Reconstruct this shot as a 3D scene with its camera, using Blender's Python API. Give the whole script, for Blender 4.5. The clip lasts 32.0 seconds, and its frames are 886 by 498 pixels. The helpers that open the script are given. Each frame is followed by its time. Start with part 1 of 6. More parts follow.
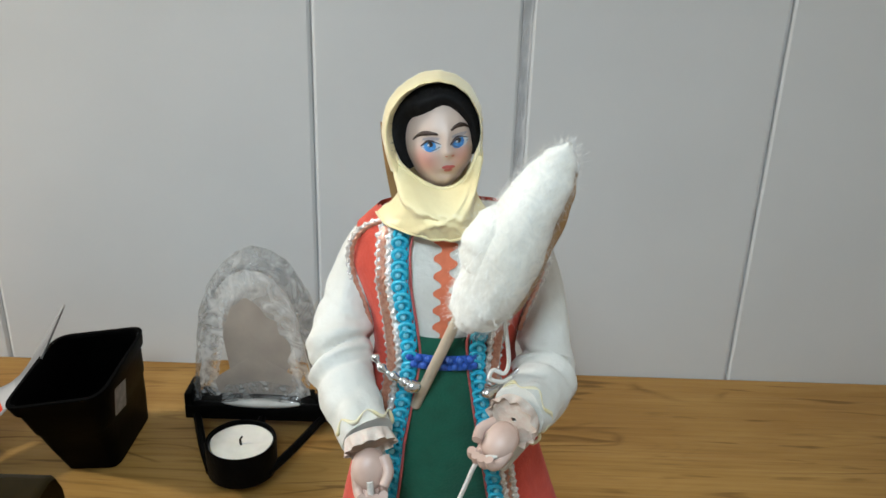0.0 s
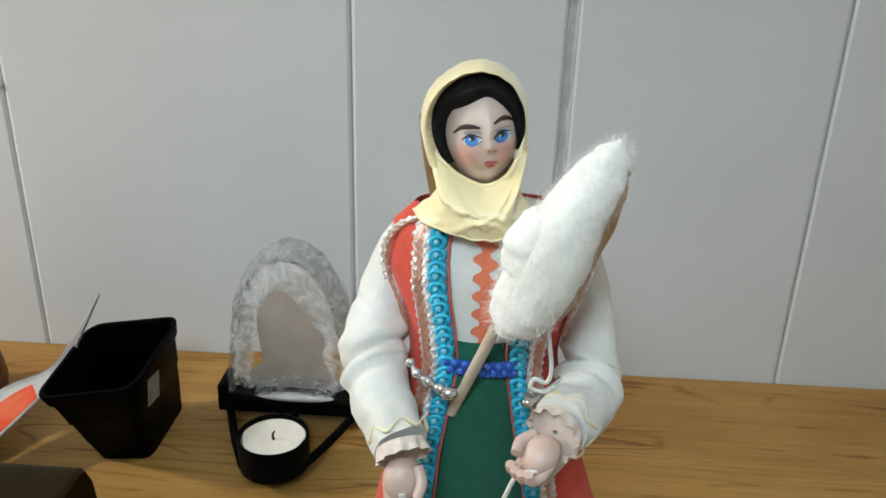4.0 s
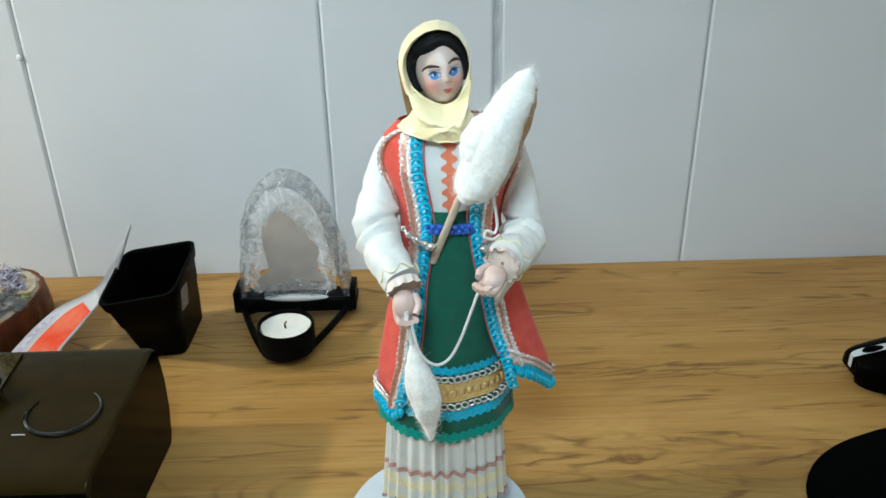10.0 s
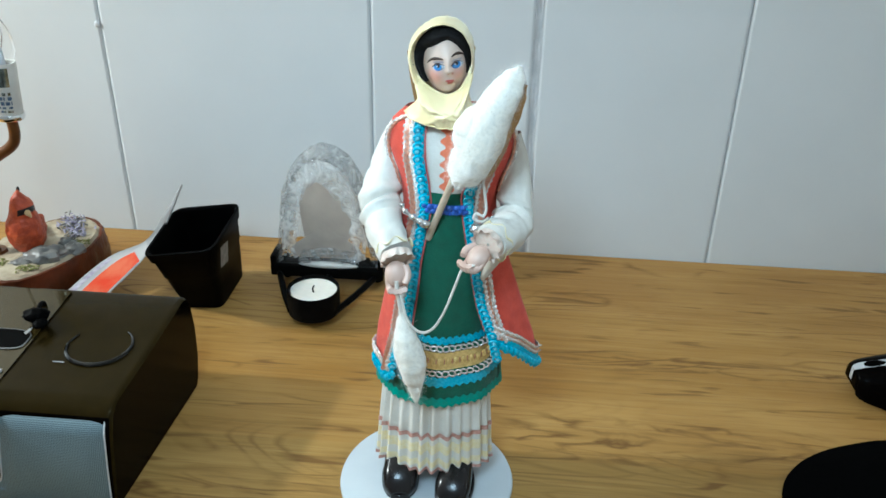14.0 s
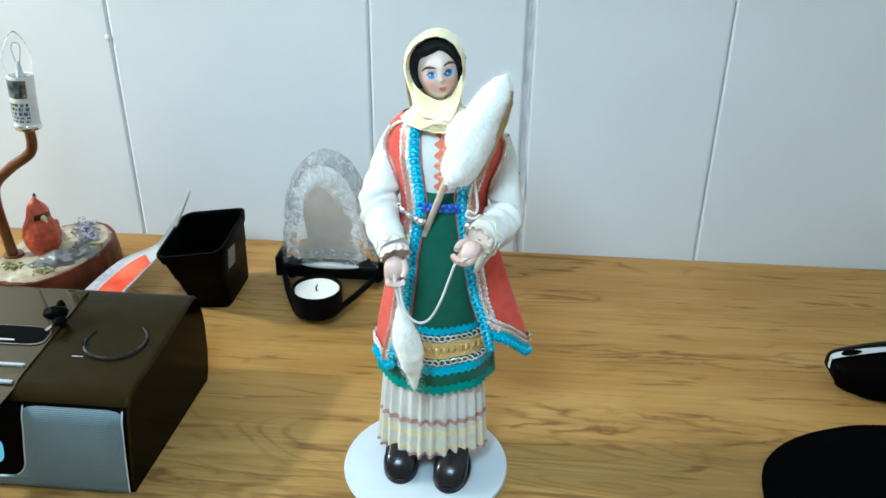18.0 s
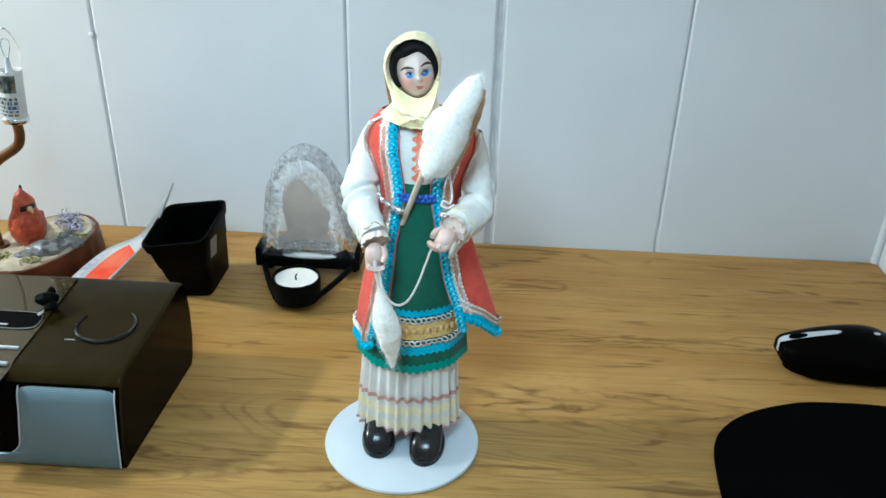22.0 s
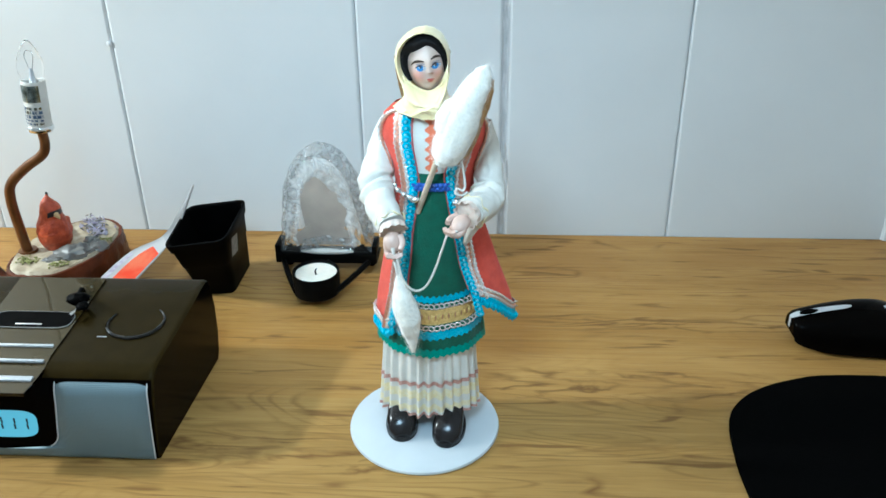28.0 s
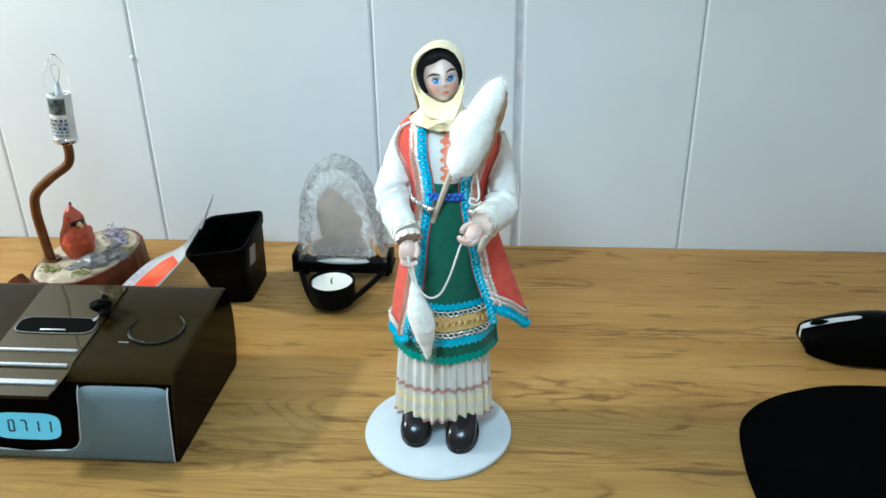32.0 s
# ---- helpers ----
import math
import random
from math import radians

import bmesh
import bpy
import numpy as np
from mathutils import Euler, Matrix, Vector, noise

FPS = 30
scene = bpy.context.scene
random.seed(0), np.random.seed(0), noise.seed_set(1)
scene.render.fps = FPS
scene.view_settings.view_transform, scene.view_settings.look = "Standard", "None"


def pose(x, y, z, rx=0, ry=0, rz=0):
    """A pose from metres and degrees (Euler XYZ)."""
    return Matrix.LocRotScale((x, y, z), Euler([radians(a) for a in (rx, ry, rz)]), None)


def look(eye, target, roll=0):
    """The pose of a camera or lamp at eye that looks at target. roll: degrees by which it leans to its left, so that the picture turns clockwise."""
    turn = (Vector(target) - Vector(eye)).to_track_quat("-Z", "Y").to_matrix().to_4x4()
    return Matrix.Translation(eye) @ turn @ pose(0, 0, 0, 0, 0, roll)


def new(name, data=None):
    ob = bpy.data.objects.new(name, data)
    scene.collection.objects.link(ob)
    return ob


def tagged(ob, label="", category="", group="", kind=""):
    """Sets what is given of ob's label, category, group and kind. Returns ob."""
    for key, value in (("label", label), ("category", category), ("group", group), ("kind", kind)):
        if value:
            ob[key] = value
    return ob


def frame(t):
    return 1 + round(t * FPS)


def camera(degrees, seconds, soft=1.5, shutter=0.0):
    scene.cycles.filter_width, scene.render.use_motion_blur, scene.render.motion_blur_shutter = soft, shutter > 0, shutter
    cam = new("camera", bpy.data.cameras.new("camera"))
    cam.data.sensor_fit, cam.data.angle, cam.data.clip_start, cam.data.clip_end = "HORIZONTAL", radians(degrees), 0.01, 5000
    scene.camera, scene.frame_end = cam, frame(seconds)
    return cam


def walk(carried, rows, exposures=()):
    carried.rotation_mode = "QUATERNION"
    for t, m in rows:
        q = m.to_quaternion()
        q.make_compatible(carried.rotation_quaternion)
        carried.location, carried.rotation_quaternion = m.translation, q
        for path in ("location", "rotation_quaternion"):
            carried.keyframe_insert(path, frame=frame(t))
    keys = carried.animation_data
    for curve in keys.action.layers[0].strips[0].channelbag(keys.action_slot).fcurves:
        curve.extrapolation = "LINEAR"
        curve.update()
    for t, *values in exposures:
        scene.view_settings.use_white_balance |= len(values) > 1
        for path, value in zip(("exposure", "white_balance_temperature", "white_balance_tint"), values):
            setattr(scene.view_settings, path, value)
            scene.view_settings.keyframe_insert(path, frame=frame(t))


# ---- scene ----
cam = camera(55.9, 32.0, soft=1.6)
PATH = [
    (0, (0.033, 0.013, 0.367), (0.031, 1.863, -0.393), 1.8),
    (0.5, (0.017, 0.016, 0.3655), (0.0425, 1.867, -0.387), 1.55),
    (1, (0.018, 0.02, 0.3645), (0.028, 1.856, -0.427), 2.1),
    (1.5, (0.031, 0.028, 0.366), (-0.055, 1.865, -0.421), 2.9),
    (2, (0.034, 0.032, 0.364), (-0.083, 1.859, -0.441), 1.8),
    (2.5, (0.037, 0.029, 0.364), (-0.046, 1.862, -0.431), 2.0),
    (3, (0.037, 0.029, 0.365), (-0.05, 1.866, -0.421), 1.5),
    (3.5, (0.032, 0.03, 0.364), (-0.061, 1.866, -0.423), 1.7),
    (5.5, (0.035, 0.021, 0.366), (-0.049, 1.855, -0.429), 1.7),
    (6, (0.039, 0.013, 0.348), (-0.036, 1.818, -0.51), 2.3),
    (6.5, (0.039, 0.015, 0.353), (-0.036, 1.831, -0.482), 2.4),
    (7, (0.036, -0.013, 0.365), (-0.066, 1.768, -0.537), 1.9),
    (7.5, (0.036, -0.045, 0.389), (-0.026, 1.762, -0.466), 2.1),
    (8, (0.039, -0.07, 0.389), (-0.018, 1.722, -0.498), 2.1),
    (8.5, (0.044, -0.093, 0.399), (-0.017, 1.704, -0.477), 1.3),
    (9, (0.041, -0.109, 0.406), (-0.027, 1.68, -0.486), 0.1),
    (9.5, (0.035, -0.108, 0.399), (0.01, 1.681, -0.496), -1.1),
    (10, (0.022, -0.113, 0.401), (0.056, 1.668, -0.507), -1.0),
    (10.5, (0.034, -0.124, 0.41), (0.044, 1.649, -0.516), 0.3),
    (11, (0.073, -0.132, 0.42), (-0.008, 1.655, -0.473), 1.5),
    (11.5, (0.078, -0.138, 0.415), (-0.081, 1.638, -0.49), 2.1),
    (12, (0.068, -0.143, 0.417), (-0.058, 1.634, -0.492), 2.3),
    (12.5, (0.065, -0.151, 0.413), (-0.051, 1.612, -0.524), 1.6),
    (13, (0.067, -0.153, 0.416), (-0.059, 1.616, -0.51), 1.4),
    (13.5, (0.069, -0.149, 0.415), (-0.076, 1.609, -0.526), 1.2),
    (15.5, (0.069, -0.146, 0.415), (-0.078, 1.616, -0.519), 1.0),
    (16, (0.071, -0.157, 0.417), (-0.072, 1.591, -0.544), 1.2),
    (16.5, (0.077, -0.169, 0.417), (-0.065, 1.58, -0.542), 1.5),
    (17, (0.075, -0.177, 0.419), (-0.087, 1.564, -0.552), 1.5),
    (17.5, (0.072, -0.18, 0.423), (-0.082, 1.577, -0.519), 1.1),
    (18, (0.076, -0.181, 0.425), (-0.076, 1.586, -0.499), 0.5),
    (18.5, (0.082, -0.185, 0.424), (-0.068, 1.572, -0.521), 0.3),
    (19, (0.086, -0.194, 0.426), (-0.089, 1.56, -0.519), 0.0),
    (19.5, (0.094, -0.206, 0.427), (-0.101, 1.54, -0.529), 0.1),
    (20, (0.101, -0.213, 0.429), (-0.062, 1.542, -0.515), 0.9),
    (20.5, (0.09, -0.209, 0.429), (-0.055, 1.546, -0.519), 0.7),
    (21, (0.052, -0.202, 0.431), (-0.023, 1.576, -0.482), -1.3),
    (21.5, (0.048, -0.211, 0.43), (0.095, 1.541, -0.533), 1.2),
    (22, (0.074, -0.219, 0.437), (-0.003, 1.551, -0.491), 1.7),
    (22.5, (0.078, -0.234, 0.439), (0.023, 1.537, -0.491), 0.9),
    (23, (0.078, -0.238, 0.437), (0.023, 1.536, -0.486), -0.0),
    (23.5, (0.077, -0.235, 0.437), (-0.001, 1.527, -0.506), -0.4),
    (24, (0.078, -0.231, 0.437), (0.0, 1.535, -0.499), -0.3),
    (24.5, (0.08, -0.231, 0.437), (-0.009, 1.532, -0.503), -0.7),
    (25, (0.079, -0.235, 0.437), (-0.008, 1.533, -0.495), -0.5),
    (25.5, (0.079, -0.238, 0.439), (-0.011, 1.531, -0.49), -0.9),
    (27.5, (0.075, -0.239, 0.438), (-0.028, 1.528, -0.492), -0.7),
    (28, (0.074, -0.241, 0.438), (-0.036, 1.527, -0.49), -0.8),
    (28.5, (0.075, -0.242, 0.438), (-0.038, 1.523, -0.496), -0.8),
    (29, (0.073, -0.241, 0.437), (-0.044, 1.527, -0.491), -0.9),
    (29.5, (0.072, -0.239, 0.438), (-0.04, 1.531, -0.485), -0.7),
    (30, (0.072, -0.238, 0.438), (-0.042, 1.533, -0.482), -0.9),
    (30.5, (0.072, -0.241, 0.436), (-0.056, 1.527, -0.49), -1.3),
    (31, (0.073, -0.244, 0.438), (-0.042, 1.529, -0.48), -0.9),
    (31.5, (0.074, -0.249, 0.437), (-0.058, 1.524, -0.478), -1.3),
    (32, (0.074, -0.255, 0.44), (-0.068, 1.528, -0.456), -1.0),
]
EXPOSURES = [
    (0, -0.78, 5830, 9.0), (5, -0.8, 5830, 8.0), (7, -0.68, 5820, 7.0), (9, -0.54, 5510, 4.0), (11.5, -0.46, 5260, 3.0),
    (16, -0.28, 5080, 0.0), (17, -0.15, 5025, -0.2), (18.5, -0.16, 5018, -0.6), (20, -0.16, 4980, -1.0), (21, -0.3, 4973, -0.3),
    (22, -0.28, 5007, 0.3), (23, -0.18, 5080, 1.0), (28, -0.19, 4980, 0.0), (32, -0.2, 5080, 1.0),
]
walk(cam, [(t, look(eye, target, roll)) for t, eye, target, roll in PATH], EXPOSURES)

# ---------------------------------------------------------------- world, lights
world = bpy.data.worlds.new("world")
world.use_nodes = True
world.node_tree.nodes["Background"].inputs[0].default_value = (0.55, 0.7, 1.0, 1)
world.node_tree.nodes["Background"].inputs[1].default_value = 0.02
scene.world = world


def area_lamp(name, m, sx, sy, watts, colour):
    d = bpy.data.lights.new(name, "AREA")
    d.shape, d.size, d.size_y, d.energy, d.color = "RECTANGLE", sx, sy, watts, colour
    ob = new(name, d)
    ob.matrix_world = m
    return ob


# warm room lamp to the left of the desk, and two added cool fills
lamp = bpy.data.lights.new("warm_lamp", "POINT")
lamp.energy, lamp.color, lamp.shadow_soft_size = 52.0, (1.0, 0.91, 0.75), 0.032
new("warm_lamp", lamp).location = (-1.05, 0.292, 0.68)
# fills with no fixture: one overhead, one beside the camera
area_lamp("overhead_fill", look((-0.10, -0.50, 1.5), (0.0, 0.4, 0.0)), 1.2, 0.9, 1.5, (0.58, 0.82, 1.0))
area_lamp("front_fill", look((-0.06, -0.13, 0.63), (0.01, 0.35, 0.14)), 0.14, 0.14, 0.70, (0.80, 0.94, 0.97)).data.spread = radians(74)


# ---------------------------------------------------------------- materials
def node_mat(name, rough=0.5, metal=0.0, spec=0.5):
    m = bpy.data.materials.new(name)
    m.use_nodes = True
    b = m.node_tree.nodes["Principled BSDF"]
    b.inputs["Roughness"].default_value = rough
    b.inputs["Metallic"].default_value = metal
    b.inputs["Specular IOR Level"].default_value = spec
    return m, m.node_tree.nodes, m.node_tree.links, b


def mat(name, c1, c2=None, rough=0.5, metal=0.0, scale=60.0, bump=0.0, bscale=300.0, detail=4.0, spec=0.5, sheen=0.0,
        stretch=(1, 1, 1), coat=0.0, dist=0.001, sub=0.0, ior=1.5):
    """Two-tone noise colour with a finer bump."""
    m, N, L, b = node_mat(name, rough, metal, spec)
    tc = N.new("ShaderNodeTexCoord")
    mp = N.new("ShaderNodeMapping")
    mp.inputs["Scale"].default_value = stretch
    L.new(tc.outputs["Object"], mp.inputs[0])
    n = N.new("ShaderNodeTexNoise")
    n.inputs["Scale"].default_value, n.inputs["Detail"].default_value = scale, detail
    L.new(mp.outputs[0], n.inputs["Vector"])
    mix = N.new("ShaderNodeMix")
    mix.data_type = "RGBA"
    mix.inputs[6].default_value, mix.inputs[7].default_value = (*c1, 1), (*(c2 or tuple(v * 0.8 for v in c1)), 1)
    ramp = N.new("ShaderNodeMapRange")
    ramp.inputs[1].default_value, ramp.inputs[2].default_value = 0.35, 0.65
    L.new(n.outputs[0], ramp.inputs[0])
    L.new(ramp.outputs[0], mix.inputs[0])
    L.new(mix.outputs[2], b.inputs["Base Color"])
    if bump:
        n2 = N.new("ShaderNodeTexNoise")
        n2.inputs["Scale"].default_value, n2.inputs["Detail"].default_value = bscale, 3.0
        L.new(mp.outputs[0], n2.inputs["Vector"])
        bp = N.new("ShaderNodeBump")
        bp.inputs["Strength"].default_value, bp.inputs["Distance"].default_value = bump, dist
        L.new(n2.outputs[0], bp.inputs["Height"])
        L.new(bp.outputs[0], b.inputs["Normal"])
    b.inputs["IOR"].default_value = ior
    b.inputs["Sheen Weight"].default_value = sheen
    b.inputs["Coat Weight"].default_value = coat
    b.inputs["Subsurface Weight"].default_value = sub
    b.inputs["Subsurface Radius"].default_value = (0.004, 0.003, 0.002)
    return m


def wood_mat():
    """Oak veneer, grain along x, with dark pores and flame marks."""
    m, N, L, b = node_mat("oak_veneer", 0.45, 0.0, 0.12)
    tc = N.new("ShaderNodeTexCoord")

    def noise_at(sc, vec, detail=4.0, distort=0.0, scale=1.0, rough=0.55):
        mp = N.new("ShaderNodeMapping")
        mp.inputs["Scale"].default_value = sc
        L.new(vec, mp.inputs[0])
        n = N.new("ShaderNodeTexNoise")
        n.inputs["Scale"].default_value, n.inputs["Detail"].default_value = scale, detail
        n.inputs["Distortion"].default_value, n.inputs["Roughness"].default_value = distort, rough
        L.new(mp.outputs[0], n.inputs["Vector"])
        return n.outputs[0]

    def rng(v, lo, hi, a=0.0, z=1.0):
        r = N.new("ShaderNodeMapRange")
        for k, val in enumerate((lo, hi, a, z)):
            r.inputs[k + 1].default_value = val
        L.new(v, r.inputs[0])
        return r.outputs[0]

    def mixc(f, a, c, mode="MIX"):
        x = N.new("ShaderNodeMix")
        x.data_type, x.blend_type = "RGBA", mode
        for sock, val in ((x.inputs[0], f), (x.inputs[6], a), (x.inputs[7], c)):
            if isinstance(val, (tuple, float, int)):
                sock.default_value = val
            else:
                L.new(val, sock)
        return x.outputs[2]

    o = tc.outputs["Object"]
    broad = noise_at((1.3, 13, 1), o, 3, 0.5)
    plank = noise_at((0.5, 5.5, 1), o, 1)
    mid = noise_at((4.0, 95, 1), o, 6, 0.6, 1.0, 0.62)
    fine = noise_at((7.0, 230, 1), o, 4, 0.3, 1.0, 0.6)
    def math_op(op, a, c=0.0):
        n = N.new("ShaderNodeMath")
        n.operation = op
        for sock, val in ((n.inputs[0], a), (n.inputs[1], c)):
            if isinstance(val, (float, int)):
                sock.default_value = val
            else:
                L.new(val, sock)
        return n.outputs[0]

    sep = N.new("ShaderNodeSeparateXYZ")
    L.new(o, sep.inputs[0])
    X, Y = sep.outputs[0], sep.outputs[1]
    wob = noise_at((16, 55, 1), o, 3, 0.6)

    def cathedral(y0, x0, x1, half, pitch, sharp):
        """Nested soft arches pointing along the board, inside one stretch of it."""
        dy = math_op("MULTIPLY", math_op("SUBTRACT", Y, y0), sharp)
        h = math_op("ADD", math_op("MULTIPLY", X, pitch), math_op("ADD", math_op("ABSOLUTE", dy), math_op("MULTIPLY", wob, 2.3)))
        line = rng(math_op("PINGPONG", h, 0.5), 0.0, 0.27, 1.0, 0.0)
        room = math_op("MULTIPLY", rng(math_op("ABSOLUTE", math_op("SUBTRACT", Y, y0)), half * 0.55, half, 1.0, 0.0),
                       rng(math_op("ABSOLUTE", math_op("SUBTRACT", X, (x0 + x1) / 2)), (x1 - x0) * 0.38, (x1 - x0) * 0.5, 1.0, 0.0))
        return math_op("MULTIPLY", math_op("MULTIPLY", line, room), rng(noise_at((9, 30, 1), o, 3, 0.4), 0.32, 0.52))
    fm = math_op("MAXIMUM", cathedral(0.347, 0.05, 0.33, 0.026, 16.0, 62.0), cathedral(0.445, 0.10, 0.40, 0.014, 8.0, 120.0))
    fm = math_op("MAXIMUM", fm, cathedral(0.250, -0.25, 0.02, 0.030, 9.0, 60.0))
    # growth rings cut along the board: wavy contour lines, thick and thin, that fade in and out
    rings = math_op("MULTIPLY", noise_at((2.6, 17, 1), o, 2.0, 0.25, 1.0, 0.40), 13.0)
    contour = rng(math_op("PINGPONG", math_op("ADD", rings, math_op("MULTIPLY", wob, 0.35)), 0.5), 0.0, 0.13, 1.0, 0.0)
    contour = math_op("MULTIPLY", contour, rng(noise_at((5.0, 26, 1), o, 3, 0.5), 0.47, 0.66))
    fm = math_op("MAXIMUM", fm, contour)
    # close wavy grain along the front of the desk
    close = math_op("MULTIPLY", noise_at((2.4, 10, 1), o, 2.0, 0.3, 1.0, 0.45), 34.0)
    close = rng(math_op("PINGPONG", math_op("ADD", close, math_op("MULTIPLY", wob, 0.5)), 0.5), 0.0, 0.22, 1.0, 0.0)
    close = math_op("MULTIPLY", close, rng(noise_at((5.0, 22, 1), o, 3, 0.5), 0.40, 0.62))
    fm = math_op("MAXIMUM", fm, math_op("MULTIPLY", close, rng(Y, 0.315, 0.335, 0.62, 0.12)))
    # short lens-shaped flecks
    fleck = rng(noise_at((11, 105, 1), o, 1.5, 0.9, 1.0, 0.45), 0.615, 0.71)
    fm = math_op("MAXIMUM", fm, math_op("MULTIPLY", fleck, 0.85))
    pores = rng(noise_at((11, 420, 1), o, 3, 0.0, 1.0, 0.7), 0.54, 0.68)
    col = mixc(rng(broad, 0.35, 0.65), (0.318, 0.164, 0.036, 1), (0.440, 0.254, 0.074, 1))
    # greyer front strip paints in the doll's shade; a redder veneer leaf at the back
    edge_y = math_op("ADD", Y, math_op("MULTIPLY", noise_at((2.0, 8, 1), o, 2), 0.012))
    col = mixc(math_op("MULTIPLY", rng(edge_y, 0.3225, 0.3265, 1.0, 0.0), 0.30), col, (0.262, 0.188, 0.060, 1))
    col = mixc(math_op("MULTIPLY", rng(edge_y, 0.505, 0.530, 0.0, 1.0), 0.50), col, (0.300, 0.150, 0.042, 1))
    col = mixc(rng(noise_at((7, 22, 1), o, 4, 0.5), 0.42, 0.70, 0.0, 0.36), col, (0.56, 0.350, 0.110, 1))
    col = mixc(rng(plank, 0.45, 0.62, 0.0, 0.25), col, (0.250, 0.150, 0.040, 1))
    col = mixc(rng(mid, 0.52, 0.76, 0.0, 0.42), col, (0.175, 0.088, 0.022, 1))
    col = mixc(rng(fine, 0.50, 0.74, 0.0, 0.24), col, (0.55, 0.35, 0.12, 1))
    col = mixc(rng(fine, 0.47, 0.28, 0.0, 0.22), col, (0.19, 0.106, 0.034, 1))
    col = mixc(math_op("MULTIPLY", fm, 0.94), col, (0.155, 0.078, 0.022, 1))
    col = mixc(math_op("MULTIPLY", pores, 0.38), col, (0.18, 0.095, 0.030, 1))
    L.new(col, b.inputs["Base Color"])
    L.new(rng(mid, 0.3, 0.7, 0.36, 0.5), b.inputs["Roughness"])
    bp = N.new("ShaderNodeBump")
    bp.inputs["Strength"].default_value, bp.inputs["Distance"].default_value = 0.25, 0.0004
    L.new(pores, bp.inputs["Height"])
    bp.invert = True
    L.new(bp.outputs[0], b.inputs["Normal"])
    return m


def grille_mat():
    """Perforated silver metal: fine dots in staggered rows."""
    m, N, L, b = node_mat("perforated_metal", 0.45, 0.35, 0.5)
    tc = N.new("ShaderNodeTexCoord")
    mp = N.new("ShaderNodeMapping")
    mp.inputs["Rotation"].default_value = (radians(90), 0, 0)
    L.new(tc.outputs["Object"], mp.inputs[0])
    v = N.new("ShaderNodeTexVoronoi")
    v.voronoi_dimensions = "2D"
    v.inputs["Scale"].default_value, v.inputs["Randomness"].default_value = 950, 0.0
    L.new(mp.outputs[0], v.inputs["Vector"])
    r = N.new("ShaderNodeMapRange")
    r.inputs[1].default_value, r.inputs[2].default_value = 0.28, 0.38
    L.new(v.outputs["Distance"], r.inputs[0])
    mix = N.new("ShaderNodeMix")
    mix.data_type = "RGBA"
    mix.inputs[6].default_value, mix.inputs[7].default_value = (0.060, 0.088, 0.102, 1), (0.185, 0.250, 0.285, 1)
    L.new(r.outputs[0], mix.inputs[0])
    L.new(mix.outputs[2], b.inputs["Base Color"])
    bp = N.new("ShaderNodeBump")
    bp.inputs["Strength"].default_value, bp.inputs["Distance"].default_value = 0.2, 0.0003
    L.new(r.outputs[0], bp.inputs["Height"])
    L.new(bp.outputs[0], b.inputs["Normal"])
    return m


def glass_mat(name, rough=0.0, colour=(1, 1, 1), ior=1.45, bump=0.0, bscale=120.0):
    m, N, L, b = node_mat(name, rough)
    b.inputs["Transmission Weight"].default_value = 1.0
    b.inputs["IOR"].default_value = ior
    b.inputs["Base Color"].default_value = (*colour, 1)
    if bump:
        n = N.new("ShaderNodeTexNoise")
        n.inputs["Scale"].default_value = bscale
        tc = N.new("ShaderNodeTexCoord")
        L.new(tc.outputs["Object"], n.inputs["Vector"])
        bp = N.new("ShaderNodeBump")
        bp.inputs["Strength"].default_value, bp.inputs["Distance"].default_value = bump, 0.003
        L.new(n.outputs[0], bp.inputs["Height"])
        L.new(bp.outputs[0], b.inputs["Normal"])
    return m


def glow_mat(name, colour, strength):
    m, N, L, b = node_mat(name, 0.3)
    b.inputs["Base Color"].default_value = (*[c * 0.5 for c in colour], 1)
    b.inputs["Emission Color"].default_value = (*colour, 1)
    b.inputs["Emission Strength"].default_value = strength
    return m


def face_mat():
    """Painted doll face: pale flesh with two soft rouge spots on the cheeks (object space)."""
    m, N, L, b = node_mat("painted_face", 0.45)
    tc = N.new("ShaderNodeTexCoord")
    prev = None
    for cx, cz in ((0.0002, 0.2828), (0.0157, 0.2843)):
        d = N.new("ShaderNodeVectorMath")
        d.operation = "DISTANCE"
        d.inputs[1].default_value = (cx, 0.0135, cz)
        L.new(tc.outputs["Object"], d.inputs[0])
        r = N.new("ShaderNodeMapRange")
        r.interpolation_type = "SMOOTHSTEP"
        for k, val in enumerate((0.001, 0.0085, 0.72, 0.0)):
            r.inputs[k + 1].default_value = val
        L.new(d.outputs["Value"], r.inputs[0])
        if prev is None:
            prev = r.outputs[0]
        else:
            a = N.new("ShaderNodeMath")
            a.operation = "MAXIMUM"
            L.new(prev, a.inputs[0])
            L.new(r.outputs[0], a.inputs[1])
            prev = a.outputs[0]
    mix = N.new("ShaderNodeMix")
    mix.data_type = "RGBA"
    mix.inputs[6].default_value, mix.inputs[7].default_value = (0.555, 0.425, 0.35, 1), (0.585, 0.25, 0.205, 1)
    L.new(prev, mix.inputs[0])
    L.new(mix.outputs[2], b.inputs["Base Color"])
    return m


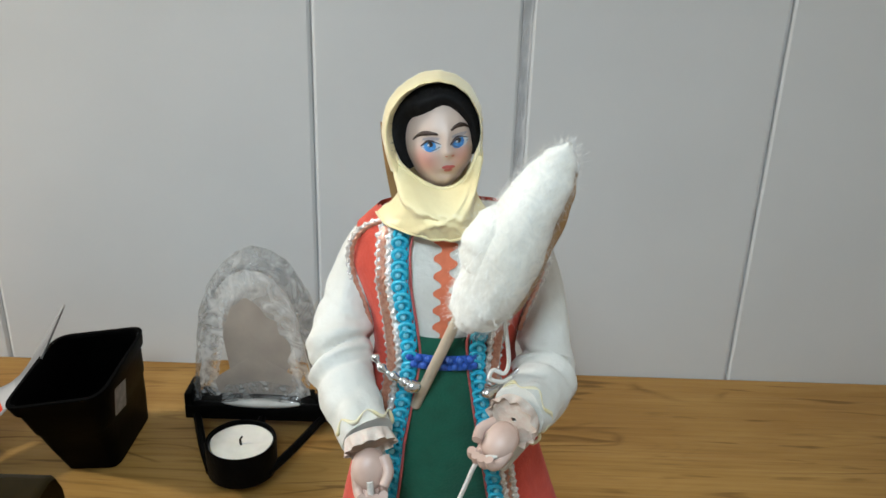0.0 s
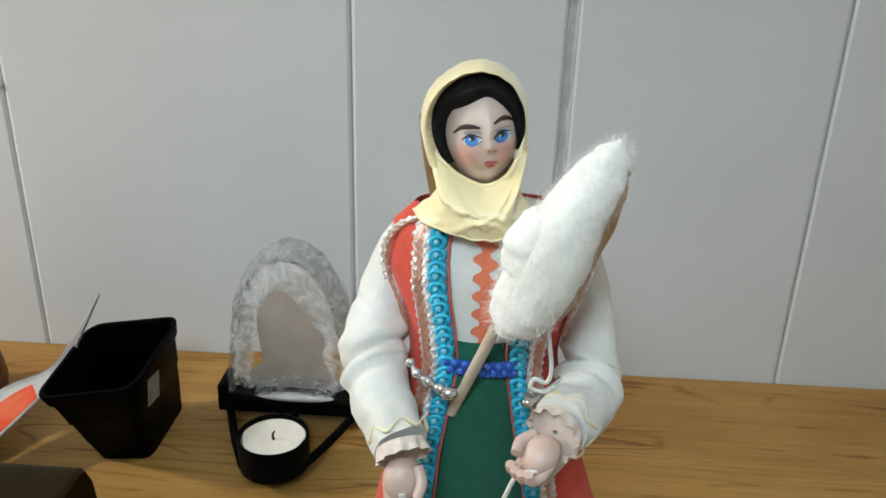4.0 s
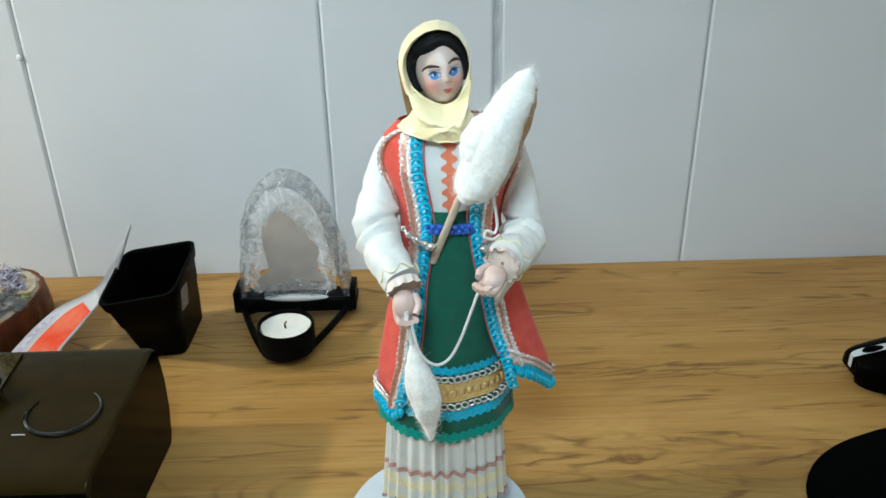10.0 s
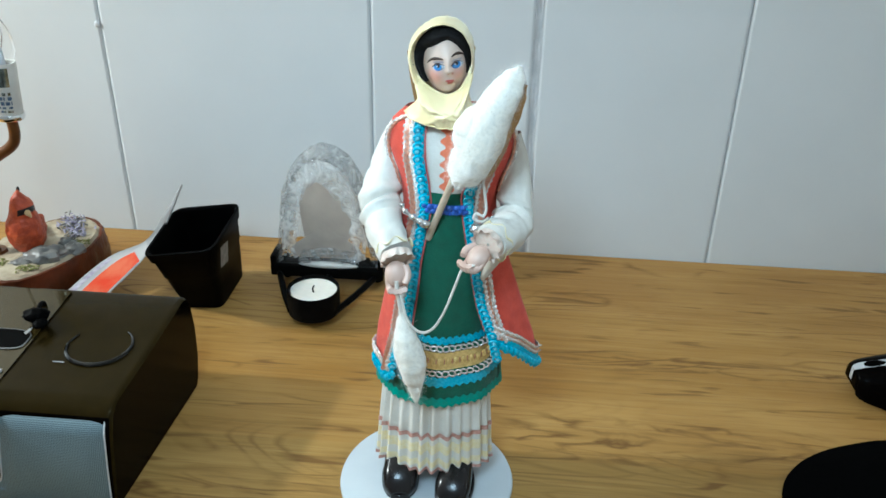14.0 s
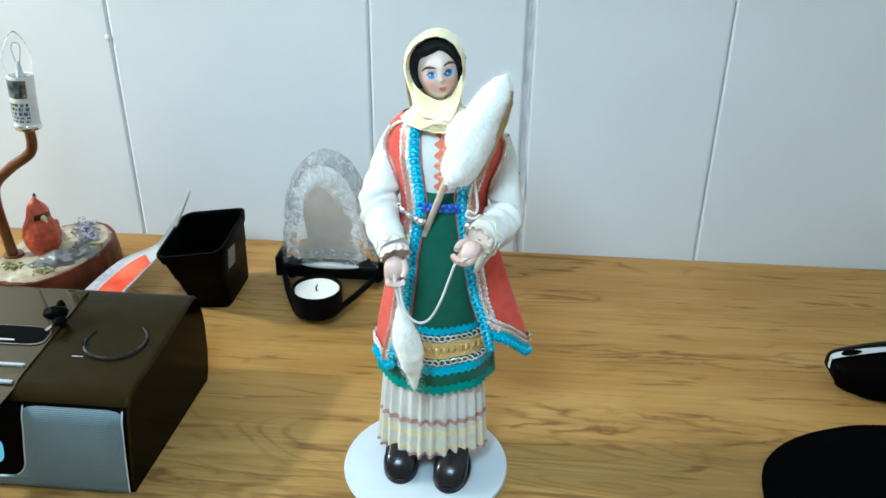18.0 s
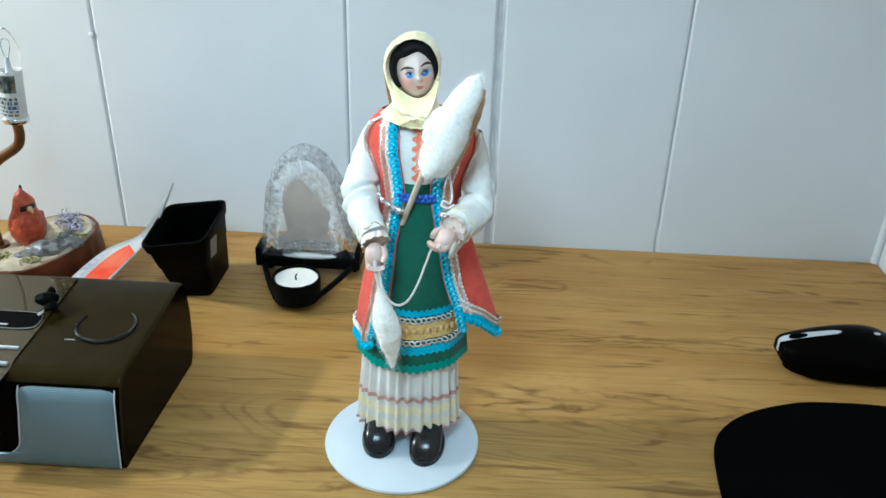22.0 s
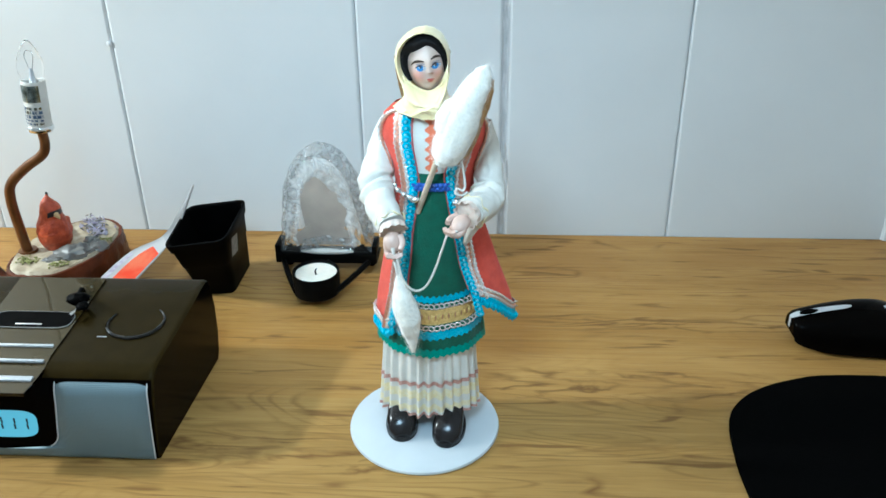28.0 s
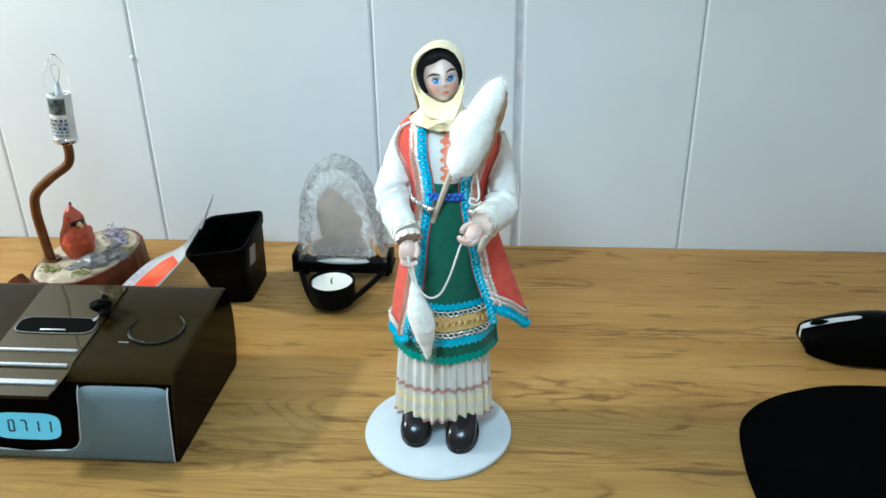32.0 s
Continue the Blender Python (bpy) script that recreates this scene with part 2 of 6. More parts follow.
def frost_mat(name="frosted_glass_carving", tone=0.76, lo=0.04, hi=0.62, rough=0.45, scale=58, swirl=2.4):
    """Rough frosted streaks with clear glass between them."""
    m, N, L, b = node_mat(name, rough)
    b.inputs["Base Color"].default_value = (tone, tone, tone * 0.985, 1)
    tc = N.new("ShaderNodeTexCoord")
    n = N.new("ShaderNodeTexNoise")
    n.inputs["Scale"].default_value, n.inputs["Detail"].default_value, n.inputs["Distortion"].default_value = scale, 4, swirl
    L.new(tc.outputs["Object"], n.inputs["Vector"])
    r = N.new("ShaderNodeMapRange")
    for k, val in enumerate((0.36, 0.64, lo, hi)):
        r.inputs[k + 1].default_value = val
    L.new(n.outputs[0], r.inputs[0])
    L.new(r.outputs[0], b.inputs["Alpha"])
    return m


def fuzz_mat():
    """Loose outer fibres of the fleece: mostly gaps."""
    m, N, L, b = node_mat("loose_wool_fibres", 0.95)
    b.inputs["Base Color"].default_value = (0.92, 0.90, 0.85, 1)
    b.inputs["Sheen Weight"].default_value = 0.5
    tc = N.new("ShaderNodeTexCoord")
    n = N.new("ShaderNodeTexNoise")
    n.inputs["Scale"].default_value, n.inputs["Detail"].default_value, n.inputs["Distortion"].default_value = 150, 3, 2.6
    L.new(tc.outputs["Object"], n.inputs["Vector"])
    r = N.new("ShaderNodeMapRange")
    for k, val in enumerate((0.34, 0.74, 0.0, 0.20)):
        r.inputs[k + 1].default_value = val
    L.new(n.outputs[0], r.inputs[0])
    L.new(r.outputs[0], b.inputs["Alpha"])
    return m


M = dict(
    wood=wood_mat(),
    wall=mat("painted_panel", (0.706, 0.727, 0.742), (0.67, 0.691, 0.706), 0.45, scale=7, bump=0.12, bscale=180, dist=0.0008),
    seam=mat("caulked_seam", (0.70, 0.71, 0.73), (0.55, 0.56, 0.58), 0.4, scale=40, bump=0.6, bscale=90, dist=0.002),
    filler=mat("smeared_filler", (0.56, 0.58, 0.60), (0.68, 0.69, 0.71), 0.5, scale=60, bump=0.5, bscale=140, dist=0.002),
    ceiling=mat("ceiling_paint", (0.75, 0.75, 0.74), (0.7, 0.7, 0.69), 0.8, scale=5),
    carpet=mat("carpet", (0.22, 0.19, 0.16), (0.16, 0.14, 0.12), 0.95, scale=80, bump=0.5, bscale=400),
    black_gloss=mat("black_gloss_plastic", (0.0015, 0.0012, 0.001), (0.002, 0.0016, 0.0013), 0.22, scale=30, bump=0.02, bscale=400, spec=0.5, ior=1.08),
    black_satin=mat("black_satin_plastic", (0.014, 0.0095, 0.0022), (0.018, 0.012, 0.003), 0.20, scale=60, bump=0.04, bscale=900, spec=0.5, ior=1.15),
    side_gloss=mat("polished_black_side", (0.0020, 0.0016, 0.0012), (0.0028, 0.0022, 0.0018), 0.07, scale=20, bump=0.02, bscale=60, spec=0.5, ior=1.13),
    piano=mat("piano_black", (0.004, 0.0035, 0.003), (0.005, 0.0045, 0.004), 0.05, scale=20, spec=0.5, ior=1.4),
    pot=mat("black_pot_plastic", (0.0016, 0.0015, 0.0014), (0.0024, 0.0023, 0.0022), 0.4, scale=50, bump=0.1, bscale=300, spec=0.5, ior=1.07),
    iron=mat("black_iron", (0.0018, 0.0018, 0.0017), (0.0032, 0.003, 0.0028), 0.35, scale=90, bump=0.3, bscale=600, spec=0.5, ior=1.11),
    cloth_black=mat("black_pad_cloth", (0.0022, 0.0022, 0.0022), (0.003, 0.003, 0.003), 0.95, scale=300, bump=0.2, bscale=1500, spec=0.03, ior=1.05),
    silver=mat("silver_plastic", (0.56, 0.57, 0.59), (0.50, 0.51, 0.53), 0.3, 0.15, scale=50),
    chrome=mat("chrome", (0.75, 0.75, 0.75), (0.65, 0.65, 0.66), 0.12, 1.0, scale=50),
    grille=grille_mat(),
    lcd=glow_mat("lcd_backlight", (0.16, 0.46, 0.54), 0.85),
    segment=mat("lcd_segment", (0.01, 0.04, 0.06), None, 0.4),
    wax=mat("white_wax", (0.78, 0.74, 0.66), (0.72, 0.68, 0.60), 0.5, scale=120, bump=0.1, sub=0.3),
    wick=mat("burnt_wick", (0.015, 0.012, 0.01), None, 0.9),
    tin=mat("dark_tin", (0.25, 0.25, 0.25), (0.2, 0.2, 0.2), 0.35, 0.9),
    glass=glass_mat("rippled_glass", 0.03, (0.96, 0.96, 0.955), 1.13, 0.25, 60),
    # refraction streaks of the clear edge painted as patchy grey alpha
    rim_glass=frost_mat("thick_glass_edge", 0.34, 0.06, 0.66, 0.08, 34, 4.0),
    frost=frost_mat(tone=0.80, lo=0.10, hi=0.72),
    figure=mat("matt_frosted_figure", (0.44, 0.385, 0.33), (0.38, 0.33, 0.285), 0.6, scale=60, bump=0.2, bscale=200),
    bulb=glass_mat("bulb_glass", 0.0, (1, 1, 1), 1.14),
    lid_gloss=mat("mirror_black_lid", (0.026, 0.018, 0.005), (0.030, 0.021, 0.006), 0.04, scale=20, spec=0.5, ior=1.48),
    copper=mat("brown_lacquered_stem", (0.17, 0.068, 0.016), (0.11, 0.042, 0.012), 0.28, 0.4, scale=60),
    sleeve=mat("white_card_sleeve", (0.70, 0.68, 0.63), (0.58, 0.56, 0.52), 0.3, scale=60),
    # dark patches paint the reflections in the silver foil
    foil=mat("shiny_foil_label", (0.05, 0.07, 0.065), (0.34, 0.38, 0.36), 0.14, 0.85, scale=140),
    blueink=mat("blue_ink", (0.03, 0.06, 0.13), (0.10, 0.15, 0.24), 0.5, scale=300),
    bark=mat("glazed_bark", (0.125, 0.032, 0.010), (0.06, 0.017, 0.006), 0.36, ior=1.25, scale=40, bump=0.6, bscale=90, dist=0.003),
    snow=mat("cream_log_top", (0.49, 0.42, 0.30), (0.28, 0.215, 0.135), 0.6, scale=55, bump=0.6, bscale=120, dist=0.002),
    rock=mat("grey_glazed_rock", (0.22, 0.21, 0.19), (0.11, 0.105, 0.10), 0.35, scale=80, bump=0.4, bscale=150, dist=0.002),
    lilac=mat("lilac_blossom", (0.24, 0.21, 0.32), (0.38, 0.36, 0.42), 0.5, scale=300),
    moss=mat("moss", (0.16, 0.17, 0.04), (0.26, 0.24, 0.09), 0.8, scale=300),
    cardinal=mat("red_glaze", (0.54, 0.088, 0.023), (0.34, 0.045, 0.013), 0.45, scale=160, bump=0.7, bscale=300, dist=0.002),
    wing=mat("dark_red_glaze", (0.52, 0.095, 0.026), (0.32, 0.048, 0.016), 0.45, scale=220, bump=0.7, bscale=350, dist=0.002),
    mask=mat("black_glaze", (0.012, 0.01, 0.01), None, 0.35),
    beak=mat("ochre_beak", (0.62, 0.42, 0.20), None, 0.4),
    paper=mat("glossy_paper", (0.43, 0.42, 0.415), (0.37, 0.36, 0.355), 0.4, scale=30),
    redprint=mat("red_print", (0.58, 0.046, 0.014), (0.60, 0.13, 0.06), 0.5, scale=55, ior=1.2),
    papershade=mat("painted_paper_shade", (0.27, 0.265, 0.27), (0.33, 0.325, 0.325), 0.4, scale=40),
    violetprint=mat("violet_print", (0.30, 0.25, 0.36), (0.5, 0.47, 0.52), 0.4, scale=200),
    disc=mat("white_disc_paint", (0.57, 0.60, 0.62), (0.53, 0.56, 0.585), 0.5, scale=30),
    label=mat("worn_label", (0.30, 0.28, 0.25), (0.20, 0.19, 0.17), 0.6, scale=200),
    # costume
    red=mat("red_felt", (0.58, 0.066, 0.034), (0.49, 0.050, 0.027), 0.85, scale=150, bump=0.4, bscale=900, sheen=0.1),
    green=mat("green_felt", (0.004, 0.095, 0.052), (0.003, 0.075, 0.040), 0.85, scale=120, bump=0.4, bscale=900, sheen=0.2),
    teal=mat("teal_braid", (0.01, 0.28, 0.22), (0.01, 0.20, 0.16), 0.5, scale=500, bump=0.4, bscale=900),
    blue=mat("turquoise_braid", (0.055, 0.46, 0.62), (0.03, 0.34, 0.52), 0.25, scale=700, bump=0.5, bscale=1200),
    navy=mat("blue_ribbon", (0.02, 0.07, 0.36), (0.04, 0.12, 0.46), 0.5, scale=600, bump=0.5, bscale=900),
    cream=mat("white_satin", (0.67, 0.645, 0.59), (0.61, 0.58, 0.52), 0.55, scale=60, bump=0.3, bscale=300, dist=0.0015, sheen=0.2),
    yellow=mat("yellow_satin_scarf", (0.82, 0.70, 0.40), (0.80, 0.65, 0.33), 0.35, scale=60, bump=0.2, bscale=160, dist=0.002, sheen=0.3),
    tan=mat("tan_wool_backing", (0.42, 0.24, 0.09), (0.34, 0.19, 0.07), 0.9, scale=120, bump=0.4),
    silverbraid=mat("silver_braid", (0.93, 0.90, 0.87), (0.66, 0.58, 0.53), 0.22, 0.55, scale=900, bump=0.6, bscale=1400),
    copperbraid=mat("copper_braid", (0.48, 0.20, 0.13), (0.60, 0.32, 0.22), 0.35, 0.5, scale=700),
    gold=mat("gold_braid", (0.78, 0.57, 0.22), (0.62, 0.42, 0.14), 0.45, 0.3, scale=500, bump=0.5, bscale=800),
    orange=mat("orange_zigzag", (0.66, 0.17, 0.075), (0.58, 0.14, 0.06), 0.7, scale=300),
    pinkbraid=mat("dusty_pink_braid", (0.42, 0.20, 0.16), (0.55, 0.34, 0.28), 0.6, scale=600),
    paleyellow=mat("pale_yellow_lace", (0.72, 0.62, 0.34), (0.74, 0.68, 0.50), 0.6, scale=300),
    peach=mat("peach_lace", (0.64, 0.50, 0.42), (0.66, 0.57, 0.49), 0.7, scale=500, bump=0.4, bscale=900),
    glint_bead=mat("blue_glint_bead", (0.20, 0.55, 0.66), (0.10, 0.42, 0.56), 0.12, scale=500, coat=0.6),
    skin=mat("flesh_enamel", (0.58, 0.42, 0.35), (0.52, 0.36, 0.29), 0.4, scale=100),
    face=face_mat(),
    hair=mat("black_hair", (0.005, 0.0045, 0.0045), (0.009, 0.008, 0.008), 0.75, spec=0.2, scale=60, bump=0.4, bscale=500, stretch=(1, 1, 0.15)),
    wool=mat("raw_white_wool", (0.82, 0.79, 0.725), (0.75, 0.71, 0.625), 0.95, scale=45, bump=0.15, bscale=260, dist=0.002, sheen=0.5),
    fuzz=fuzz_mat(),
    stick=mat("pale_stick", (0.52, 0.42, 0.31), (0.44, 0.35, 0.25), 0.6, scale=120),
    thread=mat("grey_thread", (0.70, 0.67, 0.62), (0.60, 0.57, 0.52), 0.8, scale=900),
    shoe=mat("black_patent", (0.008, 0.007, 0.007), (0.012, 0.010, 0.010), 0.2, scale=60, spec=0.3),
    eyewhite=mat("eye_white_paint", (0.52, 0.54, 0.58), None, 0.3),
    iris=mat("blue_iris_paint", (0.045, 0.15, 0.40), (0.08, 0.25, 0.52), 0.25, scale=600),
    fibre=mat("loose_wool_hair", (0.92, 0.90, 0.86), (0.88, 0.85, 0.79), 0.9, scale=60, sheen=0.4, sub=0.0),
    eyeshade=mat("painted_eyelid_shade", (0.30, 0.27, 0.30), (0.38, 0.33, 0.33), 0.5, scale=900),
    lid=mat("dark_lid_paint", (0.06, 0.045, 0.05), None, 0.4),
    brow=mat("brown_brow_paint", (0.045, 0.022, 0.014), None, 0.6),
    lips=mat("red_lip_paint", (0.52, 0.11, 0.10), None, 0.4),
)


# brownish tint on the gloss of the radio's black plastics
for key in ("lid_gloss", "black_satin", "side_gloss"):
    M[key].node_tree.nodes["Principled BSDF"].inputs["Specular Tint"].default_value = (1.0, 0.84, 0.56, 1)


# ---------------------------------------------------------------- geometry helpers
class G:
    """Collects vertices, faces and materials for one mesh."""

    def __init__(self):
        self.v, self.f, self.m, self.keys = [], [], [], []

    def slot(self, key):
        if key not in self.keys:
            self.keys.append(key)
        return self.keys.index(key)

    def grid(self, fn, nu, nv, key, loop=False, flip=False):
        """fn(u, v) in 0..1; u is closed when loop."""
        k, base = self.slot(key), len(self.v)
        cols = nu if loop else nu + 1
        for j in range(nv + 1):
            for i in range(cols):
                self.v.append(tuple(fn(i / nu, j / nv)))
        for j in range(nv):
            for i in range(nu):
                a, b = base + j * cols + i, base + j * cols + (i + 1) % cols
                q = (a, b, b + cols, a + cols)
                self.f.append(q[::-1] if flip else q)
                self.m.append(k)
        return self

    def ring(self, pts, key, flip=False):
        base = len(self.v)
        self.v += [tuple(p) for p in pts]
        q = tuple(range(base, base + len(pts)))
        self.f.append(q[::-1] if flip else q)
        self.m.append(self.slot(key))
        return self

    def ell(self, c, r, key, nu=16, nv=10, rot=None, warp=None):
        c, rot = Vector(c), rot or Matrix.Identity(3)

        def fn(u, v):
            a, b = 2 * math.pi * u, math.pi * (v - 0.5)
            d = Vector((math.cos(b) * math.cos(a), math.cos(b) * math.sin(a), math.sin(b)))
            s = warp(d) if warp else 1.0
            return c + rot @ Vector((d.x * r[0] * s, d.y * r[1] * s, d.z * r[2] * s))
        return self.grid(fn, nu, nv, key, True)

    def tube(self, pts, rad, key, n=10, res=6, cap=True):
        """A round tube along a smooth curve through pts; rad: number or fn(s)."""
        line = spline(pts, res)
        rf = rad if callable(rad) else (lambda s: rad)
        up, frames = Vector((0.13, 0.21, 0.97)), []
        for i, p in enumerate(line):
            t = (line[min(i + 1, len(line) - 1)] - line[max(i - 1, 0)]).normalized()
            s = t.cross(up)
            s = (s if s.length > 0.05 else t.cross(Vector((1, 0.1, 0)))).normalized()
            up = s.cross(t).normalized()
            frames.append((p, s, up))
        k = len(line) - 1

        def fn(u, v):
            p, s, w = frames[round(v * k)]
            a, r = 2 * math.pi * u, rf(v)
            return p + s * (math.cos(a) * r) + w * (math.sin(a) * r)
        self.grid(fn, n, k, key, True)
        if cap:
            self.ring([fn(i / n, 0) for i in range(n)], key, True)
            self.ring([fn(i / n, 1) for i in range(n)], key)
        return self

    def lathe(self, prof, c, key, n=32, axis=None):
        """Turns a profile of (radius, height) round the upright axis at c."""
        c, ax = Vector(c), axis or Matrix.Identity(3)
        k = len(prof) - 1

        def fn(u, v):
            r, h = prof[round(v * k)]
            a = 2 * math.pi * u
            return c + ax @ Vector((r * math.cos(a), r * math.sin(a), h))
        return self.grid(fn, n, k, key, True)

    def slab(self, outline, z0, z1, key, bev=0.0):
        """An upright prism over an outline of (x, y), with a bevelled top edge."""
        n = len(outline)
        cx, cy = sum(p[0] for p in outline) / n, sum(p[1] for p in outline) / n

        def inset(p, d):
            w = Vector((p[0] - cx, p[1] - cy))
            return (p[0] - w.x / max(w.length, 1e-6) * d, p[1] - w.y / max(w.length, 1e-6) * d)
        rows = [(0, z0), (0, z1 - bev)] + ([(bev * 0.3, z1 - bev * 0.3), (bev, z1)] if bev else [(0, z1)])
        k = len(rows) - 1

        def fn(u, v):
            d, z = rows[round(v * k)]
            x, y = inset(outline[round(u * n) % n], d)
            return (x, y, z)
        self.grid(fn, n, k, key, True)
        self.ring([fn(i / n, 1) for i in range(n)], key)
        self.ring([fn(i / n, 0) for i in range(n)], key, True)
        return self

    def box(self, lo, hi, key, bev=0.0):
        x0, y0, z0 = lo
        x1, y1, z1 = hi
        bm = bmesh.new()
        bmesh.ops.create_cube(bm, size=1.0)
        for p in bm.verts:
            p.co = Vector(((x0 + x1) / 2 + p.co.x * (x1 - x0), (y0 + y1) / 2 + p.co.y * (y1 - y0), (z0 + z1) / 2 + p.co.z * (z1 - z0)))
        if bev:
            bmesh.ops.bevel(bm, geom=bm.edges[:], offset=bev, segments=2, affect="EDGES", profile=0.5)
        return self.take(bm, key)

    def take(self, bm, key):
        base, k = len(self.v), self.slot(key)
        bm.verts.index_update()
        self.v += [tuple(p.co) for p in bm.verts]
        for f in bm.faces:
            self.f.append(tuple(base + p.index for p in f.verts))
            self.m.append(k)
        bm.free()
        return self

    def mesh(self, name, smooth=True, sharp=40):
        me = bpy.data.meshes.new(name)
        me.from_pydata(self.v, [], self.f)
        for key in self.keys:
            me.materials.append(M[key])
        me.polygons.foreach_set("material_index", self.m)
        me.polygons.foreach_set("use_smooth", [smooth] * len(self.f))
        me.validate()
        me.update()
        if smooth:
            me.set_sharp_from_angle(angle=radians(sharp))
        return me


def spline(pts, res=6):
    """Catmull-Rom through the points."""
    p = [Vector(q) for q in pts]
    p = [p[0] * 2 - p[1]] + p + [p[-1] * 2 - p[-2]]
    out = []
    for i in range(1, len(p) - 2):
        for s in range(res):
            t = s / res
            a, b, c, d = p[i - 1], p[i], p[i + 1], p[i + 2]
            out.append(0.5 * (2 * b + (c - a) * t + (2 * a - 5 * b + 4 * c - d) * t * t + (3 * b - a - 3 * c + d) * t ** 3))
    return out + [p[-2]]


def table(rows, z):
    """Row of values at z by straight lines between the rows (first column falling)."""
    if z >= rows[0][0]:
        return rows[0][1:]
    for a, b in zip(rows, rows[1:]):
        if z >= b[0]:
            t = (a[0] - z) / (a[0] - b[0])
            return tuple(u + (w - u) * t for u, w in zip(a[1:], b[1:]))
    return rows[-1][1:]


def thing(name, label, category, where=(0, 0, 0), turn=0.0, kind="", group=""):
    ob = new(name)
    ob.empty_display_size = 0.02
    ob.matrix_world = pose(*where, 0, 0, turn)
    return tagged(ob, label, category, group, kind)


def part(name, g, parent, label="", smooth=True, sharp=40):
    ob = new(name, g.mesh(name, smooth, sharp))
    ob.parent = parent
    return tagged(ob, label) if label else ob


def solo(name, g, label, category, where=(0, 0, 0), turn=0.0, kind="", smooth=True, sharp=40):
    ob = new(name, g.mesh(name, smooth, sharp))
    ob.matrix_world = pose(*where, 0, 0, turn)
    return tagged(ob, label, category, "", kind)


def smooth_noise(x, y, z, s):
    return noise.noise(Vector((x * s, y * s, z * s)))


# ---------------------------------------------------------------- room
FLOOR, CEIL, WALL_Y, WALL_X = -0.74, 1.66, 0.635, 0.526
LEFT_X, REAR_Y = -1.9, -2.4
solo("floor", G().box((LEFT_X, REAR_Y, FLOOR - 0.1), (WALL_X, WALL_Y + 0.02, FLOOR), "carpet"), "dark brown carpeted floor", "floor", kind="structure", smooth=False)
solo("ceiling", G().box((LEFT_X, REAR_Y, CEIL), (WALL_X, WALL_Y + 0.02, CEIL + 0.1), "ceiling"), "plain white ceiling", "ceiling", kind="structure", smooth=False)
solo("wall_west", G().box((LEFT_X - 0.1, REAR_Y, FLOOR), (LEFT_X, WALL_Y + 0.1, CEIL), "wall"), "plain white side wall", "wall", kind="structure", smooth=False)
solo("wall_south", G().box((LEFT_X, REAR_Y - 0.1, FLOOR), (WALL_X, REAR_Y, CEIL), "wall"), "plain white rear wall", "wall", kind="structure", smooth=False)
solo("wall_east", G().box((WALL_X, REAR_Y, FLOOR), (WALL_X + 0.1, WALL_Y + 0.1, CEIL), "wall"), "white painted side wall beside the desk", "wall", kind="structure", smooth=False)

wall = solo("wall_north", G().box((LEFT_X, WALL_Y + 0.008, FLOOR), (WALL_X, WALL_Y + 0.1, CEIL), "seam"),
            "white painted wood-panelled wall behind the desk", "wall", kind="structure", smooth=False)
SEAMS = (LEFT_X, -1.62, -1.31, -1.05, -0.76, -0.511, -0.334, -0.069, 0.0885, 0.278, WALL_X)
for x0, x1 in zip(SEAMS, SEAMS[1:]):
    a, c = x0 + (0.0032 if x0 == 0.0885 else 0.0), x1 - (0.0032 if x1 == 0.0885 else 0.0)
    part("panel", G().box((a, WALL_Y, FLOOR), (c, WALL_Y + 0.012, CEIL), "wall", 0.0030), wall, smooth=False)
wide = G().grid(lambda u, v: (0.0885 + (u - 0.5) * 0.0072, WALL_Y + 0.0026 - 0.0014 * (abs(u - 0.5) > 0.38)
                              - 0.0034 * max(0, smooth_noise(u * 0.012, 0.3, v * 2.4, 60) - 0.08) - 0.0016 * max(0, smooth_noise(u * 0.02, 0.9, v * 2.4, 160)),
                              FLOOR + v * (CEIL - FLOOR)), 20, 700, "filler", flip=True)
part("joint_filler", wide, wall, "uneven filler in a wide panel joint")
part("corner_strip", G().tube([(WALL_X - 0.003 + 0.0006 * math.sin(5 * k), WALL_Y - 0.002, FLOOR + k * 0.1) for k in range(25)], 0.0042, "wall", 8, 2), wall,
     "thin painted corner bead")
for x, z, r in ((-0.3365, 0.2215, 0.0030), (0.0838, 0.092, 0.0022), (0.5185, 0.086, 0.0026)):
    g = G().ell((x, WALL_Y - 0.0008, z), (r, 0.0016, r), "seam" if x < 0 else "tin", 12, 6)
    part("nail_head", g, wall)

# ---------------------------------------------------------------- desk
desk = thing("desk", "oak-veneered desk pushed against the white wall", "desk", (0, 0, 0))
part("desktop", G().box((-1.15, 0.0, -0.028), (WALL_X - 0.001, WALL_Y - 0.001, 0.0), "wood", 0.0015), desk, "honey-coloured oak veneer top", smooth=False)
for x in (-1.12, 0.48):
    part("side_panel", G().box((x, 0.03, FLOOR), (x + 0.025, WALL_Y - 0.01, -0.028), "wood", 0.001), desk, smooth=False)
part("back_panel", G().box((-1.095, 0.59, -0.45), (0.48, 0.61, -0.028), "wood", 0.001), desk, smooth=False)


# ---------------------------------------------------------------- doll stand and doll
stand = solo("doll_stand", G().lathe([(0.0, 0.0), (0.0592, 0.0), (0.0598, 0.001), (0.0592, 0.0026), (0.0579, 0.003), (0.0, 0.003)], (0, 0, 0), "disc", 72),
             "round white painted disc under the doll", "doll stand", (0.0242, 0.2890, 0.0))


